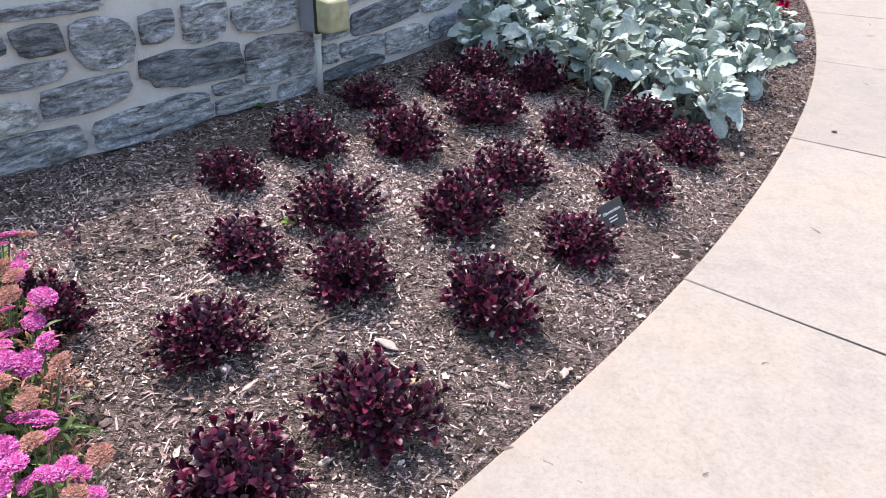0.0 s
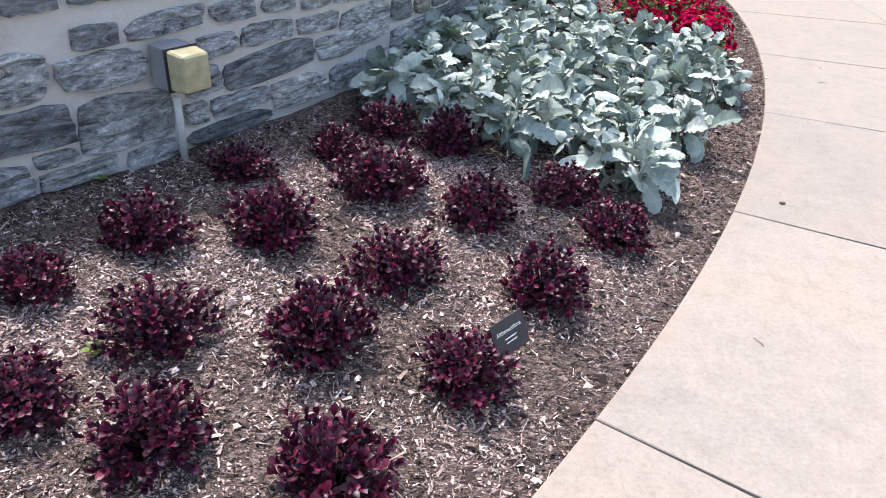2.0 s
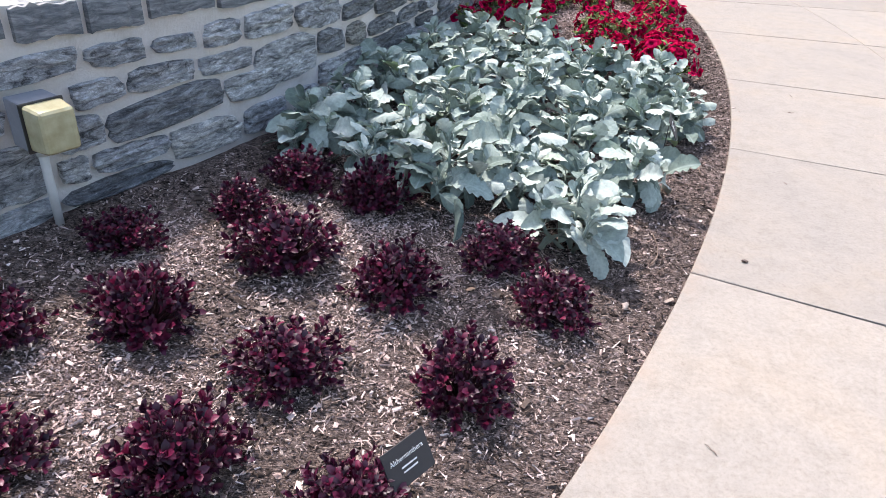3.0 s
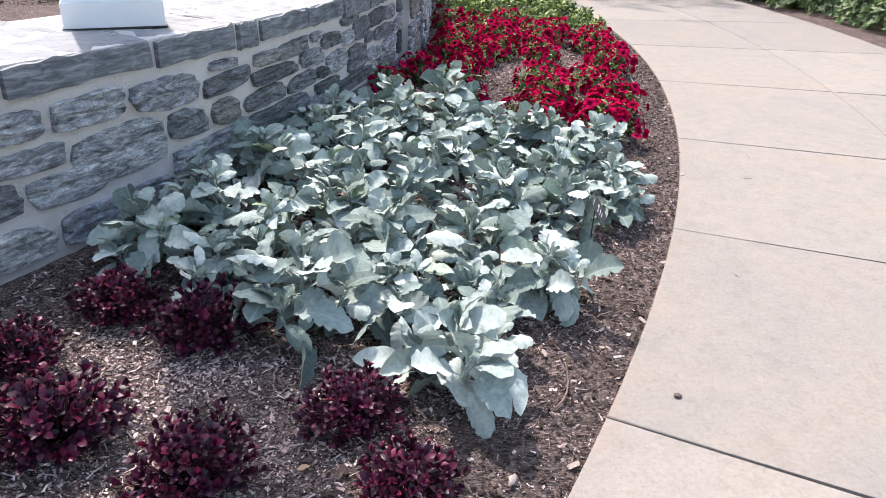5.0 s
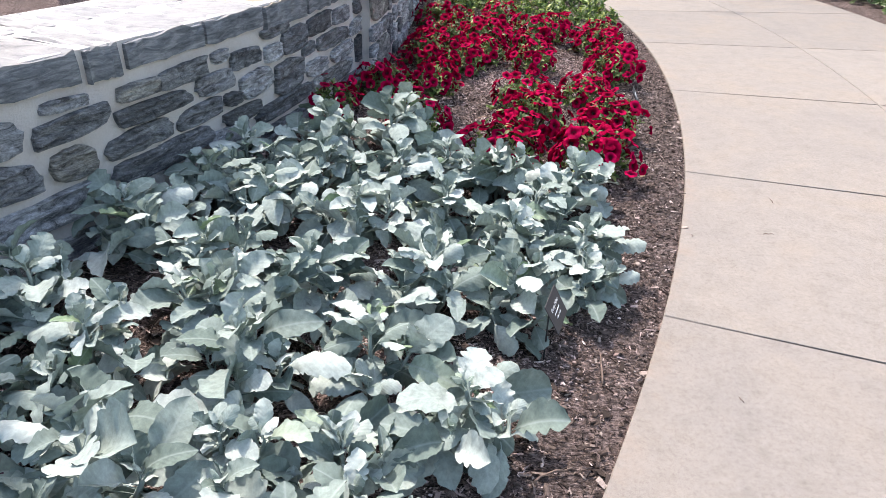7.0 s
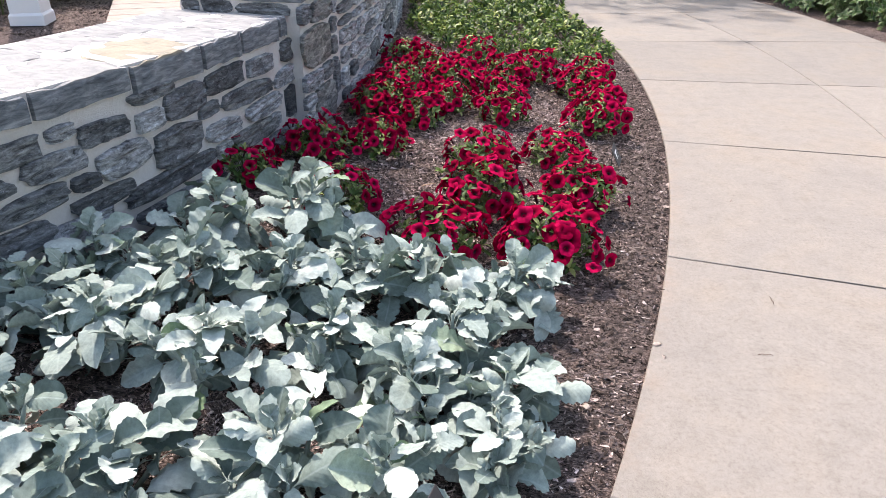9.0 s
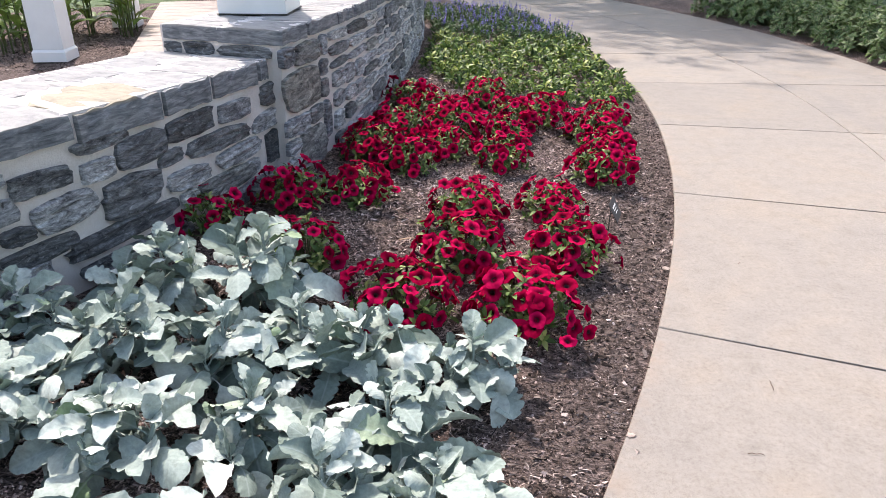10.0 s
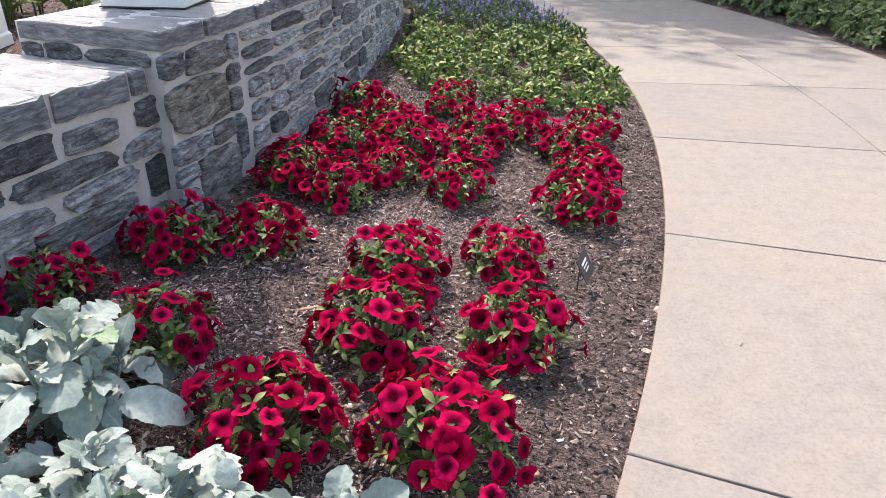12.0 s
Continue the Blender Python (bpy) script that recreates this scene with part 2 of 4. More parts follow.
t_.links.new(mixed(t_, 1.0, old_, ramp(t_, reach_.outputs["Value"], [(0.006, (0.10, 0.10, 0.14)), (0.0115, (0.42, 0.4, 0.5)), (0.019, (0.95, 0.95, 0.95)), (0.028, (1.15, 1.15, 1.15))]), "MULTIPLY"), b_.inputs["Base Color"])
M_THROAT = plain_material("dark_throat", (0.045, 0.001, 0.010), 0.7)
M_GREEN = leaf_material("green_leaf", [(0.0, (0.04, 0.085, 0.02)), (0.45, (0.105, 0.18, 0.045)), (0.8, (0.215, 0.30, 0.085)), (1.0, (0.42, 0.46, 0.17))], 0.5, 0.3)
M_GREEN2 = leaf_material("yellow_green_leaf", [(0.0, (0.022, 0.045, 0.009)), (0.45, (0.095, 0.165, 0.032)), (0.8, (0.260, 0.360, 0.080)), (1.0, (0.500, 0.520, 0.130))], 0.42, 0.3, spec=0.4)
M_DGREEN = leaf_material("deep_green_leaf", [(0.0, (0.02, 0.05, 0.012)), (0.6, (0.05, 0.11, 0.03)), (1.0, (0.09, 0.17, 0.05))], 0.42, 0.22)
M_HEDGE = leaf_material("hedge_leaf", [(0.0, (0.03, 0.075, 0.016)), (0.6, (0.075, 0.15, 0.033)), (1.0, (0.14, 0.23, 0.055))], 0.45, 0.28)
M_CREAM = leaf_material("cream_leaf_margin", [(0.0, (0.26, 0.30, 0.15)), (1.0, (0.42, 0.44, 0.26))], 0.5, 0.25)
M_GSTEM = plain_material("green_stem", (0.10, 0.13, 0.05), 0.7)
M_BLUE = leaf_material("violet_blue_petal", [(0.0, (0.08, 0.06, 0.36)), (0.6, (0.15, 0.11, 0.55)), (1.0, (0.30, 0.25, 0.74))], 0.7, 0.25)
M_PINK = leaf_material("pink_floret", [(0.0, (0.40, 0.03, 0.20)), (0.5, (0.56, 0.09, 0.34)), (1.0, (0.70, 0.26, 0.54))], 0.7, 0.25)
M_FADED = leaf_material("faded_floret", [(0.0, (0.22, 0.10, 0.06)), (0.6, (0.40, 0.18, 0.14)), (1.0, (0.52, 0.26, 0.22))], 0.8, 0.2)
M_WHITE = plain_material("white_paint", (0.80, 0.80, 0.80), 0.42, 0, 0.03, 6, 0.04)
M_GREY = plain_material("grey_plastic", (0.24, 0.25, 0.28), 0.5)
M_PIPE = plain_material("pvc_pipe", (0.55, 0.55, 0.55), 0.5, 0, 0.08)
M_SIGN = plain_material("sign_plate", (0.05, 0.045, 0.045), 0.8, 0, 0.1)
M_INK = plain_material("sign_lettering", (0.75, 0.75, 0.75), 0.6)
M_METAL = plain_material("dark_metal", (0.05, 0.05, 0.05), 0.45, 0.6)
M_DRY = plain_material("dry_leaf", (0.36, 0.24, 0.16), 0.8, 0, 0.3, 60, 0.4)
M_BARK = plain_material("bark", (0.20, 0.14, 0.11), 0.9, 0, 0.4, 40, 0.8)
M_PALE = plain_material("pale_wood", (0.40, 0.32, 0.275), 0.8, 0, 0.2, 50, 0.5)
M_TAN = plain_material("tan_paver", (0.40, 0.33, 0.285), 0.85, 0, 0.15, 12, 0.3)
M_GRASS = plain_material("turf", (0.07, 0.11, 0.035), 0.9, 0, 0.4, 30, 0.9)
m_, t_, b_ = material("yellowed_cover", 0.22)
b_.inputs["Base Color"].default_value = (0.66, 0.60, 0.36, 1)
b_.inputs["Transmission Weight"].default_value = 0.35
t_.links.new(ramp(t_, noise_of(t_, mapped(t_), 25, 5), [(0.3, (0.52, 0.47, 0.27)), (0.7, (0.72, 0.67, 0.44))]), b_.inputs["Base Color"])
M_COVER = m_


# ---- building helpers ----
def mesh_of(name, verts, faces, mats, slots=None, smooth=True):
    me = bpy.data.meshes.new(name)
    me.from_pydata(verts, [], faces)
    for m in mats if isinstance(mats, (list, tuple)) else [mats]:
        me.materials.append(m)
    if slots:
        me.polygons.foreach_set("material_index", slots)
    if smooth:
        me.polygons.foreach_set("use_smooth", [True] * len(me.polygons))
    me.update()
    return me


def part(name, source, mat=None, parent=None, label="", m=None):
    """Links a bmesh or a mesh as one object under a thing."""
    if isinstance(source, bmesh.types.BMesh):
        me = bpy.data.meshes.new(name)
        source.to_mesh(me)
        source.free()
        me.materials.append(mat)
    else:
        me = source
    ob = new(name, me)
    if parent is not None:
        ob.parent = parent
    if m is not None:
        ob.matrix_basis = m
    return tagged(ob, label)


def thing(name, label, category, group="", m=None, kind=""):
    ob = new(name)
    ob.empty_display_size = 0.05
    if m is not None:
        ob.matrix_basis = m
    return tagged(ob, label, category, group, kind)


def box(size, at=(0, 0, 0), bevel=0.0, taper=1.0):
    bm = bmesh.new()
    bmesh.ops.create_cube(bm, size=1)
    for v in bm.verts:
        k = taper if v.co.z > 0 else 1.0
        v.co = Vector((v.co.x * size[0] * k + at[0], v.co.y * size[1] * k + at[1], v.co.z * size[2] + at[2]))
    if bevel:
        bmesh.ops.bevel(bm, geom=bm.edges[:], offset=bevel, segments=2, affect="EDGES", profile=0.6)
    return bm


def tube(points, radii, sides=5):
    verts, faces = [], []
    for i, (p, r) in enumerate(zip(points, radii)):
        p = Vector(p)
        a = Vector(points[min(i + 1, len(points) - 1)]) - Vector(points[max(i - 1, 0)])
        q = a.to_track_quat("Z", "Y")
        for k in range(sides):
            an = 2 * math.pi * k / sides
            verts.append(p + q @ Vector((r * math.cos(an), r * math.sin(an), 0)))
    for i in range(len(points) - 1):
        for k in range(sides):
            k2 = (k + 1) % sides
            faces.append((i * sides + k, i * sides + k2, (i + 1) * sides + k2, (i + 1) * sides + k))
    faces.append(tuple(range(sides))[::-1])
    faces.append(tuple(range((len(points) - 1) * sides, len(points) * sides)))
    return verts, faces


class Heap:
    """Gathers many small pieces into one mesh."""

    def __init__(self):
        self.v, self.f, self.s = [], [], []

    def add(self, verts, faces, m=None, slots=None):
        o = len(self.v)
        self.v.extend(((m @ Vector(v)) if m is not None else v) for v in verts)
        self.f.extend(tuple(i + o for i in f) for f in faces)
        self.s.extend(slots if slots else [0] * len(faces))

    def mesh(self, name, mats, smooth=True):
        return mesh_of(name, self.v, self.f, mats, self.s, smooth)


# ---- plan: two arcs ----
EDGE_C, EDGE_R = Vector((-9.446, 9.457)), 12.87      # inner edge of the walk
MID_R, OUT_R = 14.255, 15.66                        # centre joint, outer edge
WALL_C, WALL_R, WALL_T = Vector((-7.692, 8.466)), 8.95, 0.70
PIER = -9.5                                          # where the low wall meets the taller one


def on_edge(theta, d=0.0, z=0.0):
    a = radians(theta)
    return Vector((EDGE_C.x + (EDGE_R - d) * math.cos(a), EDGE_C.y + (EDGE_R - d) * math.sin(a), z))


def opening_out(phi):
    """The taller wall leaves the circle and runs straighter."""
    return 0.0008 * max(0.0, min(phi, 26.0) + 4.0) ** 2


def facing(phi):
    slope = 0.0016 * max(0.0, min(phi, 26.0) + 4.0) / (WALL_R * math.pi / 180)
    return phi - math.degrees(math.atan(slope))


def on_wall(phi, r, z=0.0):
    a = radians(phi)
    r += opening_out(phi)
    return Vector((WALL_C.x + r * math.cos(a), WALL_C.y + r * math.sin(a), z))


def wall_top(phi):
    return 0.85 - 0.05 * (phi + 27.5) / 16.0


def bed_height(x, y):
    d = EDGE_R - math.hypot(x - EDGE_C.x, y - EDGE_C.y)
    if d < 0:
        return -0.02
    h = -0.014 + 0.092 * min(d, 2.2)
    if d > 2.3:
        h -= min(1.0, (d - 2.3) / 0.5) * 0.12
    return h + 0.016 * noise.noise(Vector((x * 2.3, y * 2.3, 0))) * min(1, d * 3) + 0.006 * noise.noise(Vector((x * 11, y * 11, 3)))


def ground_at(x, y, sink=0.0):
    return Vector((x, y, bed_height(x, y) - sink))


# ---- ground, walk, bed ----
gm = mesh_of("ground", [(-60, -60, -0.16), (70, -60, -0.16), (70, 80, -0.16), (-60, 80, -0.16)], [(0, 1, 2, 3)], M_GRASS)
tagged(part("ground", gm), "flat dull green turf around the garden", "ground", kind="structure")

verts, faces = [], []
NT, ND = 330, 60
for i in range(NT + 1):
    for j in range(ND + 1):
        d = -0.03 + 12.0 * (j / ND) ** 1.9
        p = on_edge(-70 + 115 * i / NT, d)
        verts.append((p.x, p.y, bed_height(p.x, p.y)))
for i in range(NT):
    for j in range(ND):
        a = i * (ND + 1) + j
        faces.append((a, a + 1, a + ND + 2, a + ND + 1))
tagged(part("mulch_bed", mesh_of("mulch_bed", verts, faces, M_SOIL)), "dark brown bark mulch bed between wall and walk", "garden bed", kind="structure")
# outer bed across the walk
verts, faces = [], []
for i in range(61):
    for j, r in enumerate((OUT_R - 0.02, OUT_R + 0.3, OUT_R + 1.2, OUT_R + 4.0)):
        p = on_edge(-40 + 85 * i / 60, EDGE_R - r)
        verts.append((p.x, p.y, (-0.02, 0.0, 0.03, 0.05)[j] + 0.01 * noise.noise(p * 3)))
for i in range(60):
    for j in range(3):
        a = i * 4 + j
        faces.append((a, a + 4, a + 5, a + 1))
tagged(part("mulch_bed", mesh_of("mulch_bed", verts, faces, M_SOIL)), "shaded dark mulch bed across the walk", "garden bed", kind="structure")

pavement = tagged(new("pavement"), "pale sun-bleached concrete garden walk, scored into slabs", "pavement", kind="structure")
# joints: angle on the walk's inner edge, and how far each strays from the radius
JOINTS = [(-61.6, 2), (-55.0, 2), (-48.4, 2), (-41.8, 2), (-35.2, 2.0), (-28.4, 2.6), (-21.9, 2.2), (-15.56, 0.9), (-8.71, 0.0), (-2.1, 0.3)]
JOINTS += [(4.5 + 6.6 * k, 0.0) for k in range(6)]
GAP = 0.0055


def slab_mesh(r0, r1, j0, j1):
    """One slab between two joints, with eased edges."""
    n, v, f, ease = 8, [], [], 0.004

    def line(j, r):
        return radians(j[0]) + math.tan(radians(j[1])) * (r - EDGE_R) / r

    for k in range(n + 1):
        u = k / n
        for r, z, inset in ((r0, -0.12, 0), (r0, -ease, 0), (r0 + ease, 0, ease), ((r0 + r1) / 2, 0, ease), (r1 - ease, 0, ease), (r1, -ease, 0), (r1, -0.12, 0)):
            pad = GAP / 2 + (inset if k in (0, n) else 0)
            a0, a1 = line(j0, r) + pad / r, line(j1, r) - pad / r
            a = a0 + (a1 - a0) * u
            v.append((EDGE_C.x + r * math.cos(a), EDGE_C.y + r * math.sin(a), z))
    for k in range(n):
        for j in range(6):
            a = k * 7 + j
            f.append((a, a + 1, a + 8, a + 7))
    f.append(tuple(range(7)))
    f.append(tuple(range(n * 7, n * 7 + 7))[::-1])
    me = mesh_of("slab", v, f, M_CONC, smooth=False)
    bm = bmesh.new()
    bm.from_mesh(me)
    bmesh.ops.recalc_face_normals(bm, faces=bm.faces[:])
    bm.to_mesh(me)
    bm.free()
    return me


for j0, j1 in zip(JOINTS, JOINTS[1:]):
    for r0, r1 in ((EDGE_R, MID_R - 0.003), (MID_R + 0.003, OUT_R)):
        part("slab", slab_mesh(r0, r1, j0, j1), None, pavement, "", Matrix.Translation((0, 0, random.uniform(-0.0015, 0.0))))
verts = [on_edge(-61 + 98 * i / 120, EDGE_R - r, -0.03) for i in range(121) for r in (EDGE_R + 0.01, OUT_R - 0.01)]
part("joint_filler", mesh_of("joint_filler", verts, [(2 * i, 2 * i + 1, 2 * i + 3, 2 * i + 2) for i in range(120)], M_METAL), None, pavement, "dirt-filled joint base")


# ---- stone wall ----
def wall_body(name, a0, a1, r_out, r_in, top, label):
    n, v, f = 120, [], []
    for i in range(n + 1):
        phi = a0 + (a1 - a0) * i / n
        t = top(phi)
        for r, z in ((r_out, -0.12), (r_out, 0.2), (r_out, 0.5), (r_out, t), (r_in, t), (r_in, -0.12)):
            v.append(on_wall(phi, r + 0.004 * noise.noise(Vector((phi * 2, z * 9, r))), z))
    for i in range(n):
        for j in range(5):
            a = i * 6 + j
            f.append((a, a + 6, a + 7, a + 1))
    f += [tuple(range(6)), tuple(range(n * 6, n * 6 + 6))[::-1]]
    me = mesh_of(name, v, f, M_MORTAR, smooth=False)
    return tagged(part(name, me), label, "stone wall", kind="structure")


PIER_TOP = 0.93
wall_low = wall_body("wall_1", -62, PIER, WALL_R - 0.015, WALL_R - WALL_T, lambda p: wall_top(p) - 0.004, "low curved grey schist wall with pale mortar and flagstone top")
wall_tall = wall_body("wall_2", PIER, 40, WALL_R + 0.062, WALL_R - 0.60, lambda p: PIER_TOP - 0.004, "taller curved grey schist wall stepping up from the low one")


def stone_mesh(seed, mat):
    """A split stone in a unit frame: ragged outline, ledges along its bedding on the face."""
    rnd = random.Random(seed)
    n = 22
    lean, chop = rnd.uniform(-0.10, 0.10), [rnd.uniform(0.08, 0.24) if rnd.random() < 0.28 else rnd.uniform(0.0, 0.05) for _ in range(4)]
    base = []
    for k in range(n):
        a = 2 * math.pi * (k + 0.5) / n
        c, d = math.cos(a), math.sin(a)
        q = (abs(c) ** 16 + abs(d) ** 16) ** (-1 / 16)
        corner = max(0.0, abs(c * d) * 2 - 0.35)
        q *= 1 - chop[(c < 0) * 2 + (d < 0)] * corner * 1.3
        x, z = 0.5 * q * c, 0.5 * q * d
        x += lean * z * 0.5 + rnd.uniform(-0.02, 0.012) * (1 if x > 0 else -1)
        z += rnd.uniform(-0.075, 0.015) * (1 if z > 0 else -1)
        base.append((x, z))

    def face(x, z, rim):
        ledge = noise.noise(Vector((x * 1.6 + seed, z * 5.0 + 0.8 * x, seed * 0.7)))
        step = round(ledge * 3.2) / 3.2
        crag = noise.noise(Vector((x * 5 + seed, z * 13, 4.0)))
        return 0.75 + 0.42 * step + 0.22 * ledge + 0.20 * crag - rim

    v = [(x, -0.8, z) for x, z in base]
    rings = ((1.0, 0.28), (0.95, 0.05), (0.78, 0.0), (0.52, 0.0), (0.26, 0.0))
    for k, rim in rings:
        v += [(x * k, face(x * k, z * k, rim), z * k) for x, z in base]
    v.append((0, face(0, 0, 0), 0))
    f = []
    for ring in range(len(rings)):
        for k in range(n):
            k2 = (k + 1) % n
            f.append((ring * n + k, (ring + 1) * n + k, (ring + 1) * n + k2, ring * n + k2))
    last = len(rings) * n
    f += [(last + k, last + n, last + (k + 1) % n) for k in range(n)]
    me = mesh_of("stone", v, f, mat, smooth=False)
    bm = bmesh.new()
    bm.from_mesh(me)
    bmesh.ops.recalc_face_normals(bm, faces=bm.faces[:])
    bm.to_mesh(me)
    bm.free()
    return me


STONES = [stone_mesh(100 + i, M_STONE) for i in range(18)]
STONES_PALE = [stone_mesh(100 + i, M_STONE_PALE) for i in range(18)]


TAKEN = []


def lay_stone(rnd, parent, r, s0, s1, z0, z1, gap=None):
    """A stone filling s0..s1 along the face (metres from angle 0) and z0..z1, unless one sits there."""
    if gap is None:
        if any(s0 < b - 0.015 and s1 > a + 0.015 and z0 < d - 0.012 and z1 > c + 0.012 for a, b, c, d in TAKEN):
            return
        gap = rnd.uniform(0.012, 0.026)
    else:
        TAKEN.append((s0, s1, z0, z1))
    w, h = s1 - s0 - gap, z1 - z0 - gap
    if w < 0.03 or h < 0.02:
        return
    phi = math.degrees((s0 + s1) / 2 / r)
    p = on_wall(phi, r, (z0 + z1) / 2)
    m = Matrix.Translation(p) @ pose(0, 0, 0, 0, rnd.uniform(-2.5, 2.5), facing(phi) - 90 + rnd.uniform(-1.5, 1.5))
    m = m @ pose(0, 0, 0, 0, 180 if rnd.random() < 0.5 else 0, 0) @ Matrix.Diagonal((w, rnd.uniform(0.012, 0.022), h, 1))
    # lighter copies below -24 degrees paint in the brighter light at that end
    pale = phi + rnd.uniform(-9, 9) < -24 or (phi > -18 and rnd.random() < 0.35) or (parent is wall_tall and rnd.random() < 0.5)
    part("stone", rnd.choice(STONES_PALE if pale else STONES), None, parent, "", m)


def lay_wall(parent, r, a0, a1, top, seed, size=lambda phi: 1.0, low=0.10):
    rnd = random.Random(seed)
    s_end = radians(a1) * r
    bands = [0.0, 0.245, 0.47, 0.70]
    for b in range(3):
        s = radians(a0) * r - rnd.uniform(0, 0.1)
        while s < s_end - 0.02:
            k = size(math.degrees(s / r))
            w = rnd.uniform(0.20, 0.46) * k
            if s + w > s_end - 0.12:
                w = s_end - s
            t = top(math.degrees((s + w / 2) / r))
            wob = 0.014 * math.sin(s * 3.1 + b)
            z1, z0 = t - bands[b] - (wob if b else 0), t - bands[b + 1] - 0.014 * math.sin(s * 3.1 + b + 1)
            z0 = max(z0, low)
            h = z1 - z0
            kind = rnd.random()
            if h < 0.05:
                pass
            elif kind < (0.40 if k > 0.95 else 0.22) and w > 0.36:
                lay_stone(rnd, parent, r, s, s + w, z0, z1)
            elif kind < (0.94 if k > 0.95 else 0.78) or h < 0.17:
                zm = z0 + h * rnd.uniform(0.36, 0.64)
                for za, zb in ((z0, zm), (zm, z1)):
                    if w > 0.28 and rnd.random() < (0.4 if k > 0.95 else 0.22):
                        sm = s + w * rnd.uniform(0.35, 0.65)
                        lay_stone(rnd, parent, r, s, sm, za, zb)
                        lay_stone(rnd, parent, r, sm, s + w, za, zb)
                    else:
                        lay_stone(rnd, parent, r, s, s + w, za, zb)
            else:
                za, zb = z0 + h * rnd.uniform(0.28, 0.38), z0 + h * rnd.uniform(0.60, 0.70)
                for z2, z3 in ((z0, za), (za, zb), (zb, z1)):
                    lay_stone(rnd, parent, r, s, s + w, z2, z3)
            s += w


def flag_mesh(seed, mat):
    """A cap stone: unit block, x along, y outward, rough front and slightly uneven top."""
    rnd = random.Random(seed)
    bm = bmesh.new()
    bmesh.ops.create_grid(bm, x_segments=9, y_segments=4, size=0.5)
    for v in bm.verts:
        v.co.z = 0.5 + rnd.uniform(-0.05, 0.05)
        v.co.x += rnd.uniform(-0.012, 0.012)
        v.co.y += rnd.uniform(-0.016, 0.016) * (1 if v.co.y > 0 else -1) if abs(v.co.y) > 0.45 else 0
        v.co.z -= rnd.uniform(0.0, 0.14) if abs(v.co.y) > 0.45 else 0
    rim = [e for e in bm.edges if e.is_boundary]
    out = bmesh.ops.extrude_edge_only(bm, edges=rim)
    low = [g for g in out["geom"] if isinstance(g, bmesh.types.BMVert)]
    for v in low:
        v.co.z = 0.1 + rnd.uniform(-0.22, 0.2)
        v.co.x *= 1.01
        v.co.y *= 1.0 + rnd.uniform(0.0, 0.05)
    rim = [e for e in bm.edges if e.is_boundary]
    out = bmesh.ops.extrude_edge_only(bm, edges=rim)
    for v in [g for g in out["geom"] if isinstance(g, bmesh.types.BMVert)]:
        v.co.z = -0.5 + rnd.uniform(0.0, 0.10)
        v.co.y *= rnd.uniform(0.985, 1.005)
    bmesh.ops.recalc_face_normals(bm, faces=bm.faces[:])
    me = bpy.data.meshes.new("cap_stone")
    bm.to_mesh(me)
    bm.free()
    me.materials.append(mat)
    return me


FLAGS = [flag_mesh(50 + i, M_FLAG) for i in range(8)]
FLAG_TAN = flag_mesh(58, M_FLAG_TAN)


def lay_caps(parent, r_out, depth, a0, a1, top, seed, thick=0.105, joints=(), tan_at=9.9):
    """Two rows of cap stones; joints: where the front row's known joints lie along the face."""
    rnd = random.Random(seed)
    for row, (ra, rb) in enumerate(((r_out + 0.006, r_out - depth * 0.52), (r_out - depth * 0.53, r_out - depth))):
        s, s_end = radians(a0) * r_out, radians(a1) * r_out
        known = [j for j in joints if row == 0]
        while s < s_end - 0.02:
            w = rnd.uniform(0.15, 0.46)
            if known and (s + w > known[0] - 0.1 or len(known) < len(joints)):
                w = known.pop(0) - s
            elif not known and s + w > s_end - 0.2:
                w = s_end - s
            phi = math.degrees((s + w / 2) / r_out)
            th = thick * rnd.uniform(0.9, 1.15)
            p = on_wall(phi, (ra + rb) / 2, top(phi) - th / 2)
            k = (ra + rb) / 2 / r_out
            tan = row == 0 and s - 0.01 < tan_at < s + w
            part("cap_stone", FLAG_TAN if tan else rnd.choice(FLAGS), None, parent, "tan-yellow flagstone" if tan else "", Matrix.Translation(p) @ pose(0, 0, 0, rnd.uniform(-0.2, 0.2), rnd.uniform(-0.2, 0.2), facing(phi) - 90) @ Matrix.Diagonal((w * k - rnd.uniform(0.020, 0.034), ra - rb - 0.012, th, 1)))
            s += w


# ---- things on and at the wall ----
def post_base(name, at, turn, label, height, width, z, group):
    """White painted square post base: skirt board with a sloped cap, plain shaft above."""
    ob = thing(name, label, "post", group, Matrix.Translation((at[0], at[1], z)) @ pose(0, 0, 0, 0, 0, turn))
    k = width
    part("skirt", box((k, k, 0.10), (0, 0, 0.05), 0.004), M_WHITE, ob)
    part("moulding", box((k * 0.99, k * 0.99, 0.022), (0, 0, 0.111), 0.003, 0.92), M_WHITE, ob)
    part("shaft", box((k * 0.90, k * 0.90, height - 0.122), (0, 0, 0.122 + (height - 0.122) / 2), 0.005, 0.96), M_WHITE, ob)
    part("flashing", box((k + 0.012, k + 0.012, 0.006), (0, 0, 0.003), 0.001), M_METAL, ob, "thin dark metal flashing")
    return ob


